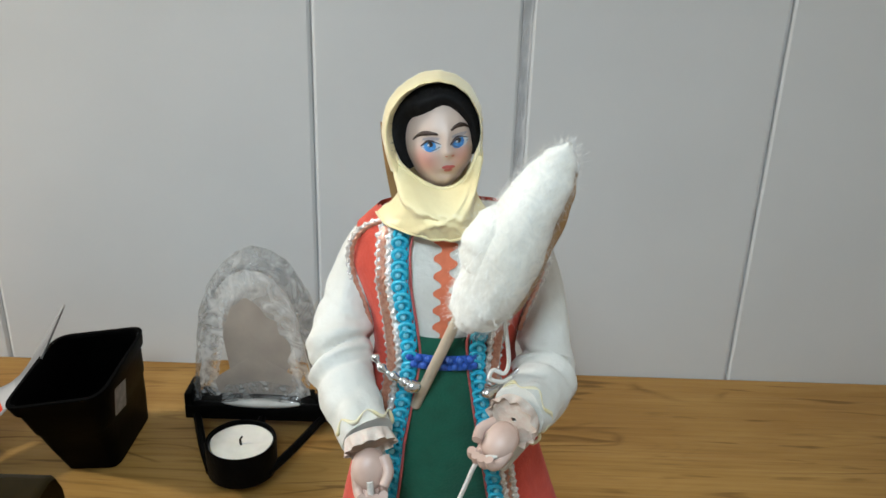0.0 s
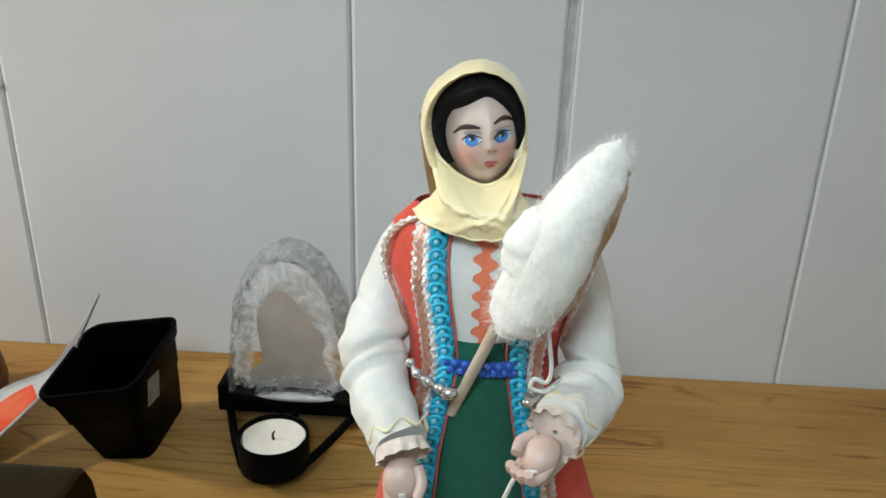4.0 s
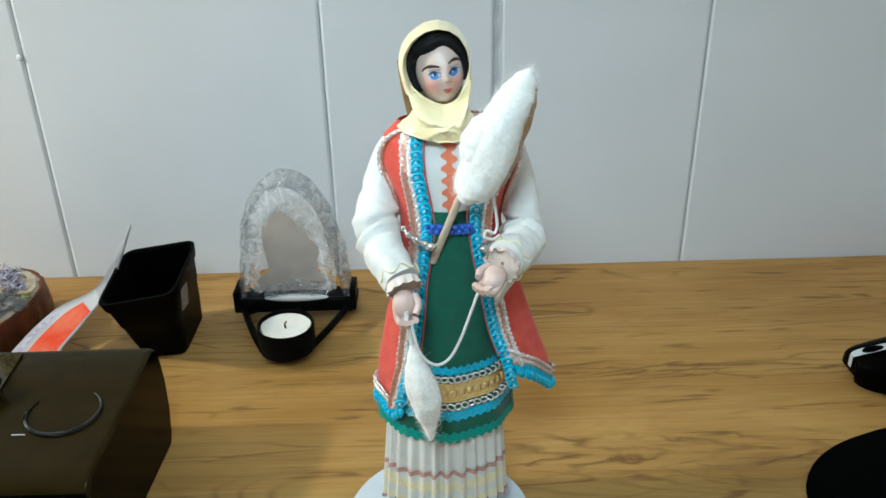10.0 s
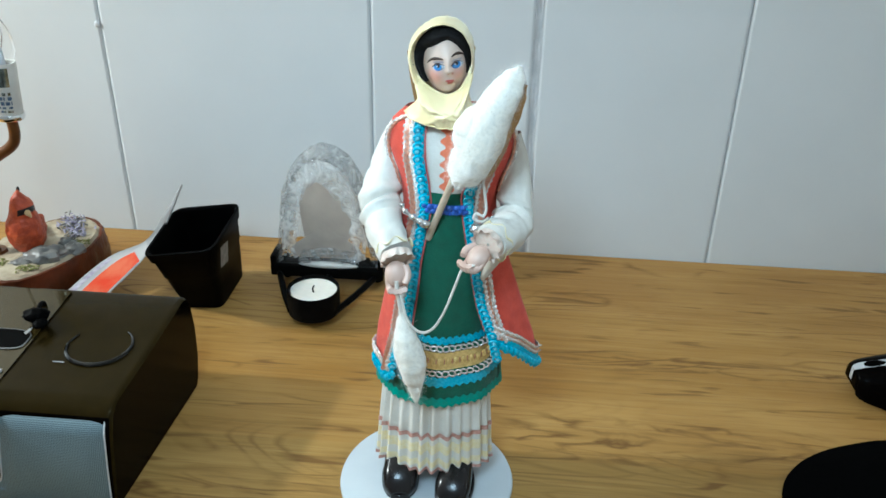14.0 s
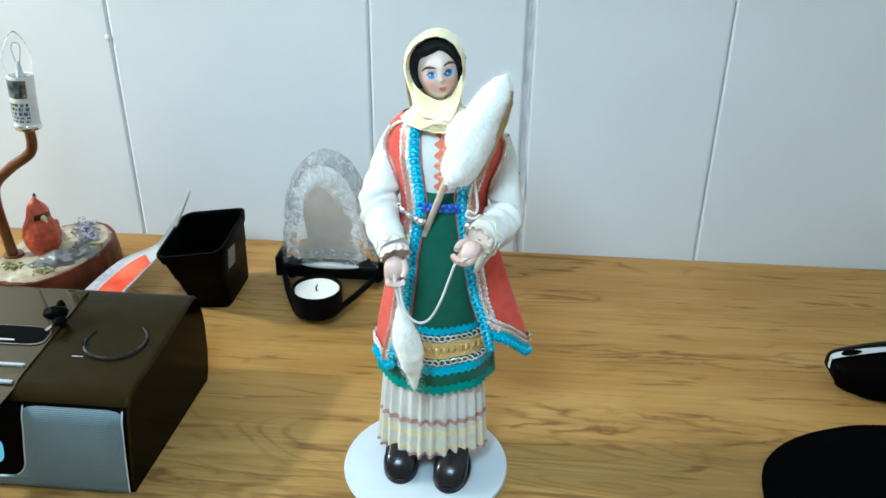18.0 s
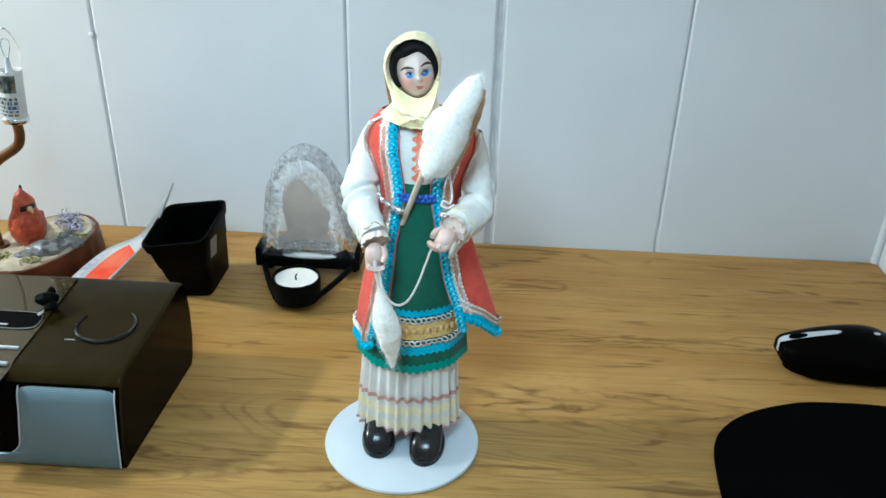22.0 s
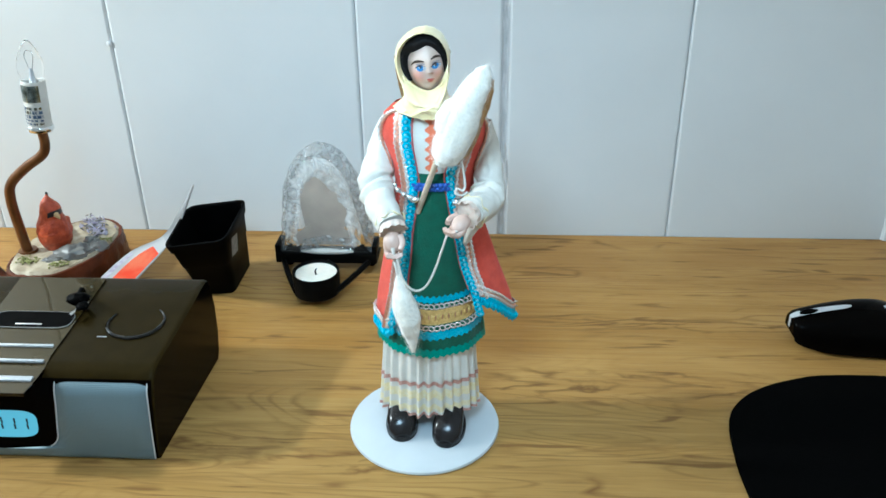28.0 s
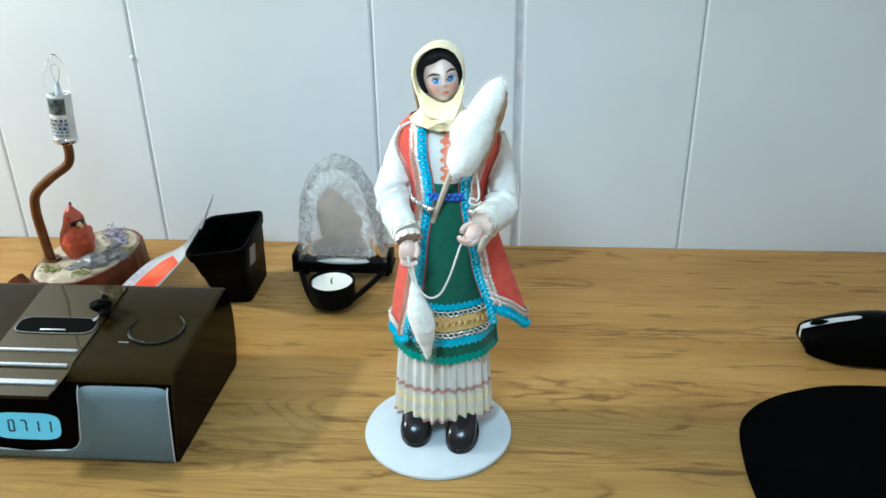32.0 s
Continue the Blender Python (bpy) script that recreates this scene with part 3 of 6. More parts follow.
def build_doll():
    g = G()
    CY = 0.022
    # height: half width, centre x, half depth, left and right opening edge
    BODY = [(0.264, 0.026, 0.011, 0.013, -0.001, 0.022), (0.256, 0.034, 0.011, 0.017, -0.004, 0.024), (0.240, 0.035, 0.010, 0.020, -0.004, 0.0245),
            (0.222, 0.029, 0.010, 0.021, -0.001, 0.022), (0.207, 0.0265, 0.010, 0.021, 0.0005, 0.0185), (0.190, 0.029, 0.0105, 0.024, -0.002, 0.021),
            (0.170, 0.034, 0.012, 0.028, -0.005, 0.026), (0.147, 0.040, 0.013, 0.031, -0.007, 0.030), (0.120, 0.047, 0.015, 0.034, -0.010, 0.036),
            (0.088, 0.0510, 0.0165, 0.037, -0.017, 0.0435), (0.0, 0.06, 0.017, 0.04, -0.02, 0.05)]

    def S(th, z, k=1.0, add=0.0):
        a, cx, b, *_ = table(BODY, z)
        flat = 0.76 + 0.24 * max(0.0, min(1.0, (z - 0.185) / 0.035))
        return Vector((cx + (a * k + add) * math.sin(th), CY - b * (1 - flat) - (b * flat * k + add) * math.cos(th), z))

    def edge_angle(z, side):
        a, cx, b, xl, xr = table(BODY, z)
        return math.asin(max(-1, min(1, ((xl if side < 0 else xr) - cx) / a)))

    # shoes and stockings
    for x, toe, turn in ((-0.018, -0.0215, 6), (0.0205, -0.0275, -8)):
        rot = Matrix.Rotation(radians(turn), 3, "Z")
        base = Vector((x, toe + 0.022, 0.0))
        foot = [(-0.0215, 0.006, 0.0035, 0.009), (-0.018, 0.0105, 0.003, 0.016), (-0.010, 0.0122, 0.003, 0.0205), (0.0, 0.0112, 0.003, 0.025),
                (0.010, 0.0098, 0.003, 0.033), (0.018, 0.0090, 0.003, 0.036), (0.022, 0.0050, 0.003, 0.034)]

        def shoe(u, v, foot=foot, base=base, rot=rot):
            y, w, z0, z1 = foot[round(v * (len(foot) - 1))]
            a = 2 * math.pi * u
            c, s = math.cos(a), math.sin(a)
            px = w * math.copysign(abs(c) ** 0.8, c)
            pz = (z0 + z1) / 2 + (z1 - z0) / 2 * math.copysign(abs(s) ** 0.75, s)
            return base + rot @ Vector((px, y, pz))
        g.grid(shoe, 18, 6, "shoe", True)
        g.ring([shoe(i / 18, 0) for i in range(18)], "shoe", True)
        g.ring([shoe(i / 18, 1) for i in range(18)], "shoe")
        sole = [(base + rot @ Vector((0.0128 * math.cos(t) * (1 - 0.12 * math.sin(t)), 0.0238 * math.sin(t) + 0.0005, 0.0)))[:2] for t in [k * math.pi / 14 for k in range(28)]]
        g.slab(sole, 0.003, 0.0072, "shoe", 0.0008)
        g.tube([base + Vector((0, 0.012, 0.028)), base + Vector((0.001, 0.016, 0.085))], 0.0085, "cream", 12, 4)

    # pleated white petticoat, with trim rings that follow its pleats
    def pleat(u, z, add=0.0):
        th = 2 * math.pi * u
        t = (0.092 - z) / 0.073
        ph = 27 * th + 0.9 * math.sin(3 * th) + 0.7 * math.sin(7 * th + 2)
        amp = (0.0010 + 0.0009 * t) * (1 + 0.35 * math.sin(5 * th + 1) + 0.25 * math.sin(11 * th + 3))
        r = (0.0335 + 0.0045 * t) + amp * math.sin(ph) + add
        ry = (0.0200 + 0.0035 * t) + amp * math.sin(ph) + add
        lean = -0.001 * t
        return Vector((0.0045 + lean + r * math.sin(th), 0.0130 - ry * math.cos(th), z - 0.0005 * math.sin(ph + 1.2) * t + 0.0012 * math.sin(2 * th + 0.6) * t + 0.0005 * math.sin(13 * th + 1) * t))
    BANDS = [(0.092, 0.0500, "cream"), (0.0500, 0.0466, "pinkbraid"), (0.0466, 0.0420, "cream"), (0.0420, 0.0345, "paleyellow"), (0.0345, 0.0285, "cream"),
             (0.0285, 0.0235, "paleyellow"), (0.0235, 0.0212, "cream"), (0.0212, 0.0188, "pinkbraid")]
    for z1, z0, key in BANDS:
        add = 0.0005 if key == "pinkbraid" else 0.0
        g.grid(lambda u, v: pleat(u, z1 + (z0 - z1) * v, add), 360, max(1, round((z1 - z0) / 0.006)), key, True)
    g.grid(lambda u, v: pleat(u, 0.0188 + v * 0.06, -0.0012), 360, 3, "cream", True)

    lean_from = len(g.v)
    # torso, blouse front
    g.grid(lambda u, v: S(2 * math.pi * u, 0.2625 - v * 0.0500, 0.94), 48, 12, "cream", True)
    g.ring([S(2 * math.pi * i / 48, 0.2625, 0.94) for i in range(48)], "cream", True)
    # orange zigzag ribbon
    for x0 in (0.0095,):
        def zig(u, v, x0=x0):
            z = 0.2615 - v * 0.046
            w = 0.0016 + 0.0026 * (2 * abs((v * 7) % 1 - 0.5))
            sh = 0.0012 * math.sin(v * 7 * 2 * math.pi)
            p = S(math.asin(max(-1, min(1, (x0 - 0.0105) / 0.034))), z, 0.94)
            return Vector((x0 + sh + (u - 0.5) * 2 * w, p.y - 0.0007, z))
        g.grid(zig, 2, 70, "orange")
    # green apron over the skirt, to behind the hips
    def apron(u, v, add=0.0):
        z = 0.219 - v * 0.142
        th = (u - 0.5) * 2 * radians(80 + 6 * v)
        fold = 0.0007 * math.sin(9 * th + 1.0) * v
        cx = 0.0085 - 0.003 * v
        aa = (0.0215 + 0.0190 * v ** 0.85) + fold + add
        bb = (0.0195 + 0.0110 * v) + fold + add
        return Vector((cx + aa * math.sin(th), CY - 0.002 - bb * math.cos(th), z + 0.0028 * v * abs(math.sin(th)) ** 2 * 1.5))

    def apron_band(va, vb, key, add, wave=0.0, n=150):
        def fn(u, v):
            off = wave * math.sin(u * 2 * math.pi * 24)
            return apron(u, va + (vb - va) * v + off * (1 if v in (0, 1) else 0.5), add)
        g.grid(fn, n, 2, key)
    g.grid(apron, 60, 30, "green")
    apron_band(0.655, 0.690, "blue", 0.0008, 0.006)
    apron_band(0.690, 0.728, "green", 0.0008)
    apron_band(0.728, 0.815, "gold", 0.0010)
    apron_band(0.815, 0.855, "green", 0.0008)
    apron_band(0.855, 0.905, "blue", 0.0008, 0.006)
    apron_band(0.965, 1.010, "teal", 0.0008, 0.006)
    for vv in (0.7095, 0.8355):
        for i in range(26):
            c = apron(0.04 + 0.92 * (i + 0.5) / 26, vv, 0.0013)
            lean = 0.35 * (-1) ** i
            ring = [c + Vector((0.0021 * math.cos(w) + lean * 0.001 * math.sin(w), -0.0004 * math.cos(w + i), 0.0019 * math.sin(w))) for w in [k * math.pi / 4 for k in range(9)]]
            g.tube(ring, 0.00062, "silverbraid", 6, 2, False)
    for end in (0.0, 1.0):
        g.grid(lambda u, v: apron(min(1, max(0, end + (0.5 - end) * 2 * (0.045 * u + 0.006 * math.sin(v * 40)))), 0.86 + 0.15 * v, 0.0010), 3, 40, "teal")
    for i in range(22):
        p = apron(0.03 + 0.94 * i / 21, 0.771, 0.0016)
        g.ell(p, (0.0014, 0.0007, 0.0028), "gold", 6, 4)
        g.ell(apron(0.03 + 0.94 * (i + 0.5) / 21, 0.771, 0.0015), (0.0005, 0.0006, 0.0024), "copperbraid", 5, 4)

    # the red coat, open in front
    def hem(th):
        if th > 0.3:
            rise = 0.0165 + 0.0175 * max(0.0, min(1.0, (1.35 - th) / 0.75)) - 0.002 * max(0.0, min(1.0, (th - 0.9) / 0.6))
        elif th > 0:
            rise = 0.034 * th / 0.3
        else:
            rise = 0.0105 * min(1.0, -th / 0.3) + 0.004 * max(0.0, min(1.0, (-th - 1.6) / 1.5)) + 0.0055 * max(0.0, 1.0 - abs(th + 0.68) / 0.16)
        return 0.0900 + 0.004 * math.sin(2 * th + 0.5) + rise

    def coat(u, v, add=0.0):
        zt = 0.2635
        z = zt + (0.090 - zt) * v
        t0, t1 = edge_angle(z, 1), 2 * math.pi + edge_angle(z, -1)
        th = t0 + (t1 - t0) * u
        w = th if th < math.pi else th - 2 * math.pi
        lo = hem(w)
        z = zt + (lo - zt) * v
        fl = max(0, v - 0.35)
        fold = 0.0022 * math.sin(8 * th + 1.5) * fl + 0.003 * math.sin(3 * th + 4) * fl
        return S(th, z, 1.02, 0.0006 + fold + add)
    g.grid(coat, 120, 44, "red")
    g.grid(lambda u, v: coat(u, v, -0.0012), 90, 24, "red", flip=True)

    # braids along both opening edges
    def along(side, off, z0=0.262, z1=0.0, lift=0.0):
        """A line down the coat at a distance from its opening edge."""
        pts, n = [], 110
        for i in range(n + 1):
            v = (0.2635 - z0) / 0.1735 + i / n * (0.985 - (0.2635 - z0) / 0.1735)
            z = 0.2635 - 0.1735 * v
            a = table(BODY, z)[0]
            t0, t1 = edge_angle(z, 1), 2 * math.pi + edge_angle(z, -1)
            w = (off / a) / (t1 - t0)
            p = coat(w if side > 0 else 1 - w, v, lift)
            if p.z >= z1:
                pts.append(p)
        return pts

    def beads(pts, step, r, key, squash=0.6, glint_bead=None):
        acc = 0.0
        for a, b in zip(pts, pts[1:]):
            acc += (b - a).length
            if acc >= step:
                acc -= step
                g.ell(b, (r[0], r[0] * squash, r[1]), key, 9, 6)
                if glint_bead:
                    g.ell(b + Vector((0.0004, -r[0] * squash * 0.85, 0.0003)), (r[0] * 0.34,) * 3, glint_bead, 6, 4)

    def cord(pts, r, key, turns=1900.0, n=8):
        """A twisted, slightly flattened lurex cord with uneven glints."""
        run = [0.0]
        for a, b in zip(pts, pts[1:]):
            run.append(run[-1] + (b - a).length)
        fine = []
        for i in range(len(pts) - 1):
            for k in range(3):
                fine.append((pts[i].lerp(pts[i + 1], k / 3), run[i] + (run[i + 1] - run[i]) * k / 3))
        fine.append((pts[-1], run[-1]))
        m = len(fine) - 1

        def fn(u, v):
            p, d = fine[round(v * m)]
            t = (fine[min(m, round(v * m) + 1)][0] - fine[max(0, round(v * m) - 1)][0]).normalized()
            w = Vector((0, -1, 0))
            q = t.cross(w).normalized()
            a = 2 * math.pi * u
            rr = r * (1 + 0.30 * math.sin(turns * d + 2 * a) + 0.25 * smooth_noise(p.x, p.z, u * 0.002, 900))
            return p + q * (1.15 * rr * math.cos(a)) + w * (0.7 * rr * math.sin(a))
        g.grid(fn, n, m, key, True)

    def loops(pts, side):
        """Scalloped chain: overlapping rings of cord, a bead standing in for each highlight."""
        acc = 0.0
        for a, b in zip(pts, pts[1:]):
            acc += (b - a).length
            if acc >= 0.0040:
                acc -= 0.0040
                ring = [b + Vector((0.0024 * math.cos(w), -0.0006 - 0.0005 * math.sin(w), 0.0022 * math.sin(w))) for w in [k * math.pi / 5 for k in range(11)]]
                g.tube(ring, 0.0009, "blue", 7, 2, False)
                g.ell(b + Vector((side * 0.0006, -0.0009, 0)), (0.0013, 0.0011, 0.0014), "glint_bead", 8, 6)

    def strip(pts, w, key, side):
        m = len(pts) - 1

        def fn(u, v):
            p = pts[round(v * m)]
            return p + Vector((side * (u - 0.5) * w, (abs(u - 0.5) * 0.6 - 0.3) * 0.0012, 0))
        g.grid(fn, 3, m, key, flip=side < 0)
    for side in (-1, 1):
        strip(along(side, 0.0022, lift=0.0004), 0.0056, "blue", side)
        loops(along(side, 0.0024, lift=0.0010), side)
        strip(along(side, 0.0084, lift=0.0013), 0.0058, "copperbraid", side)
        for off in (0.0064, 0.0108):
            cord(along(side, off, lift=0.0016), 0.0012, "silverbraid")
        cord(along(side, 0.0086, lift=0.0014), 0.0007, "copperbraid")
        # pink piping at the very edge
        g.tube(along(side, -0.0012)[::6], 0.0005, "lips", 6, 2)
    # loose braid end hanging below one corner of the coat
    tip = along(1, 0.0024, lift=0.0010)[-1]
    tail = [tip + Vector((0.0038 * k / 14, -0.0012 * math.sin(k / 5), -0.0165 * k / 14)) for k in range(15)]
    strip(tail, 0.0056, "blue", 1)
    loops(tail, 1)
    # braid round the coat's hem
    def hem_line(dz, add, n=220):
        out = []
        for i in range(n + 1):
            p = coat(0.004 + 0.992 * i / n, 1.0, add)
            out.append(p + Vector((0, 0, dz)))
        return out
    h = hem_line(0, 0.0006)
    m_h = len(h) - 1
    g.grid(lambda u, v: h[round(u * m_h)] + Vector((0, 0, 0.004 - v * 0.0105 + 0.0009 * math.sin(u * 300) * (v > 0.9))), m_h, 3, "blue")
    beads(hem_line(-0.003, 0.0012), 0.0034, (0.0018, 0.0028), "blue", 0.6)
    cord(hem_line(0.0050, 0.0010), 0.0011, "silverbraid")
    cord(hem_line(0.0088, 0.0010), 0.0011, "silverbraid")
    hc = hem_line(0.007, 0.0008)
    g.grid(lambda u, v: hc[round(u * m_h)] + Vector((0, 0, 0.0011 - v * 0.0022)), m_h, 1, "copperbraid")
    # armhole braid
    for side in (-1, 1):
        hole = spline([S(side * radians(d), z, 1.02, 0.0012) for d, z in ((34, 0.2630), (56, 0.2585), (68, 0.2520), (73, 0.2440), (72, 0.2350), (68, 0.2260), (66, 0.2170))], 8)
        cord([p + Vector((side * 0.0012, 0.0004, 0)) for p in hole], 0.0007, "copperbraid")
        cord([p + Vector((side * 0.0026, 0.0010, 0)) for p in hole], 0.0009, "silverbraid")

    # blue waist ribbon
    def belt(u, v):
        z = 0.2130 - v * 0.0062
        th = radians(-32 + 60 * u)
        p = S(th, z, 0.98, 0.0032)
        return p
    g.grid(belt, 16, 3, "navy")
    for i in range(14):
        p = S(radians(-26 + 48 * i / 13), 0.2099 + 0.0013 * (-1) ** i, 0.98, 0.0036)
        g.ell(p, (0.0016, 0.001, 0.0016), "navy", 7, 5)

    # sleeves: full, with folds
    def sleeve(pts, radii, seed):
        line = spline(pts, 16)
        k = len(line) - 1

        def rad(s):
            x = s * (len(radii) - 1)
            i = min(int(x), len(radii) - 2)
            return radii[i] + (radii[i + 1] - radii[i]) * (x - i)
        up, fr = Vector((0, -1, 0.2)), []
        for i, p in enumerate(line):
            t = (line[min(i + 1, k)] - line[max(i - 1, 0)]).normalized()
            s = t.cross(up).normalized()
            up = s.cross(t).normalized()
            fr.append((p, s, up))

        def fn(u, v):
            p, s, w = fr[round(v * k)]
            a = 2 * math.pi * u
            bump = 0.05 * smooth_noise(math.cos(a), math.sin(a) + seed, v * 7, 1.6) + 0.07 * smooth_noise(math.cos(a), math.sin(a), v * 4 + seed, 1.7)
            for c0, lean, wd, amt in ((0.455, 0.050, 0.035, 0.14), (0.525, 0.075, 0.018, -0.26), (0.585, 0.060, 0.030, 0.15), (0.37, -0.06, 0.022, -0.07), (0.665, 0.03, 0.02, -0.08), (0.82, 0.05, 0.03, -0.06)):
                bump += amt * math.exp(-((v - c0 - lean * math.cos(a + seed)) / wd) ** 2) * (0.60 + 0.40 * math.sin(a + 0.6))
            bump += 0.06 * math.sin(5 * a + 9 * v + seed) * math.exp(-((v - 0.93) / 0.10) ** 2)
            bump -= 0.10 * abs(smooth_noise(math.cos(a) * 0.7 + seed, v * 3.2, math.sin(a) * 0.7 + v * 1.5, 2.4)) * min(1.0, v * 4)
            r = rad(v) * (1.03 + bump)
            return p + s * (math.cos(a) * r) + w * (math.sin(a) * r)
        g.grid(fn, 36, k, "cream", True)
        g.ring([fn(i / 36, 1) for i in range(36)], "cream")
        return fr
    sleeve([(-0.0195, 0.026, 0.2515), (-0.0245, 0.026, 0.238), (-0.0282, 0.021, 0.221), (-0.0300, 0.0125, 0.2085), (-0.0278, 0.003, 0.2000), (-0.0225, -0.009, 0.1935), (-0.0168, -0.0190, 0.1890)],
           (0.0062, 0.0085, 0.0108, 0.0122, 0.0116, 0.0108, 0.0098), 0.0)
    sleeve([(0.0435, 0.025, 0.2480), (0.0472, 0.024, 0.234), (0.0486, 0.018, 0.2190), (0.0490, 0.010, 0.2050), (0.0475, 0.000, 0.2010), (0.0425, -0.011, 0.2000), (0.0368, -0.020, 0.2010)],
           (0.0062, 0.0076, 0.0094, 0.0112, 0.0114, 0.0112, 0.0098), 3.0)
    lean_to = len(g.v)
    # drooping cuff of one sleeve
    g.grid(lambda u, v: Vector((0.0450 - 0.012 * v + 0.0065 * math.cos(2 * math.pi * u) * (1 - 0.75 * v), -0.014 - 0.003 * v + 0.006 * math.sin(2 * math.pi * u) * (1 - 0.6 * v),
                                0.199 - 0.0235 * v)), 16, 6, "cream", True)
    # ruffled peach lace at the wrists, pale yellow marks above it
    for c, r, n_up in (((-0.0165, -0.0205, 0.1885), 0.0088, Vector((0.30, -0.70, -0.55))), ((0.0358, -0.0212, 0.2000), 0.0090, Vector((-0.55, -0.8, -0.1)))):
        q = n_up.to_track_quat("Z", "Y").to_matrix()
        g.grid(lambda u, v: Vector(c) + q @ Vector(((r + 0.0009 * math.sin(2 * math.pi * u * 11) * v + 0.0006 * v) * math.cos(2 * math.pi * u),
                                                   (r + 0.0009 * math.sin(2 * math.pi * u * 11) * v + 0.0006 * v) * math.sin(2 * math.pi * u), -0.0012 + 0.0048 * v)), 88, 4, "peach", True)
        g.grid(lambda u, v: Vector(c) + q @ Vector((r * (1 - 0.9 * v) * math.cos(2 * math.pi * u), r * (1 - 0.9 * v) * math.sin(2 * math.pi * u), 0.0012)), 24, 2, "peach", True)
        g.tube([Vector(c) + q @ Vector((1.16 * r * math.cos(a), 1.16 * r * math.sin(a), -0.0058 + 0.0016 * math.sin(6 * a + c[0] * 300))) for a in [2 * math.pi * k / 36 for k in range(37)]],
               lambda s: 0.0005 + 0.0003 * math.sin(40 * s), "paleyellow", 6, 2, False)

    # moulded fingers and palms
    def hand_shape(c, axis, sgn):
        q = Vector(axis).to_track_quat("Z", "Y").to_matrix()

        g.ell(c, (0.0066, 0.0052, 0.0074), "skin", 24, 16, q)
        for k in range(4):
            x = -0.0046 + 0.0031 * k
            reach = 0.0012 * math.cos((k - 1.4) * 0.9)
            g.tube([Vector(c) + q @ Vector(p) for p in ((x, -0.0012, 0.0010), (x * 0.96, -0.0016, 0.0064 + reach), (x * 0.90, 0.0010, 0.0092 + reach), (x * 0.84, 0.0040, 0.0088 + reach))],
                   lambda s: 0.0021 - 0.0005 * s, "skin", 10, 5)
        g.tube([Vector(c) + q @ Vector((sgn * p[0], p[1], p[2])) for p in ((0.0050, 0.0020, -0.0040), (0.0060, 0.0042, 0.0010), (0.0040, 0.0052, 0.0056))], lambda s: 0.0024 - 0.0006 * s, "skin", 10, 5)
    hand_shape((-0.0156, -0.0268, 0.1805), (0.10, -0.40, -0.90), 1)
    hand_shape((0.0300, -0.0288, 0.1955), (-0.55, -0.55, -0.45), -1)

    # silver clasps
    g.tube([(-0.0160, -0.0035, 0.2135), (-0.0125, -0.0068, 0.2098), (-0.0065, -0.0080, 0.2062), (-0.0010, -0.0078, 0.2036)],
           lambda s: 0.0012 + 0.0005 * math.sin(26 * s) + 0.0006 * s, "chrome", 10, 12)
    g.ell((-0.0015, -0.0082, 0.2036), (0.0034, 0.0028, 0.0026), "chrome", 12, 8)
    g.tube([(0.0375, -0.002, 0.2085), (0.033, -0.0045, 0.2050), (0.0285, -0.0065, 0.2022), (0.0258, -0.006, 0.2015)], lambda s: 0.0009 + 0.0018 * s * s, "chrome", 10, 6)
    g.ell((0.0263, -0.0070, 0.2010), (0.0026, 0.0022, 0.0020), "chrome", 12, 8)

    # distaff: stick with a fleece, and tan backing
    a, b = Vector((-0.0005, -0.0005, 0.1905)), Vector((0.0150, -0.012, 0.236))
    g.tube([a, (a + b) / 2, b, b + (b - a) * 0.5], 0.0020, "stick", 10, 4)

    def fleece(axis, radii, seed, rough, key, n=44, squash=(1, 1)):
        line = spline(axis, 12)
        k = len(line) - 1

        def rad(s):
            x = s * (len(radii) - 1)
            i = min(int(x), len(radii) - 2)
            t = x - i
            t = t * t * (3 - 2 * t)
            return radii[i] + (radii[i + 1] - radii[i]) * t

        def fn(u, v):
            p, d = line[round(v * k)], (line[-1] - line[0]).normalized()
            s = d.cross(Vector((0, -1, 0))).normalized()
            w = s.cross(d)
            t = 2 * math.pi * u
            c = Vector((math.cos(t), math.sin(t), v * 5))
            r = rad(v) * (1 + rough * smooth_noise(c.x, c.y, c.z + seed, 1.3) + 0.5 * rough * smooth_noise(c.x, c.y, c.z + seed, 4.0))
            return p + s * (math.cos(t) * r * squash[0]) + w * (math.sin(t) * r * squash[1])
        g.grid(fn, n, k, key, True)
        return fn
    axis = [(0.0165, -0.012, 0.2310), (0.0225, -0.015, 0.2430), (0.0285, -0.017, 0.2580), (0.0345, -0.018, 0.2740), (0.0420, -0.018, 0.2890), (0.0470, -0.018, 0.2995)]
    thick = (0.0040, 0.0094, 0.0112, 0.0120, 0.0118, 0.0110, 0.0098, 0.0084, 0.0056, 0.0010)
    f1 = fleece(axis, thick, 1.0, 0.08, "wool", 48)
    lobe = [(0.0225, -0.0150, 0.2480), (0.0225, -0.0165, 0.2600), (0.0250, -0.0175, 0.2700), (0.0300, -0.0175, 0.2800)]
    f3 = fleece(lobe, (0.0050, 0.0088, 0.0092, 0.0074, 0.0020), 3.0, 0.10, "wool", 32)
    fleece([(x + 0.0030, y + 0.006, z - 0.011) for x, y, z in axis[1:]], (0.004, 0.0078, 0.0084, 0.0074, 0.0048, 0.0015), 2.0, 0.05, "tan", 24)
    fleece(axis, [r + 0.0012 for r in thick], 1.12, 0.12, "fuzz", 48)
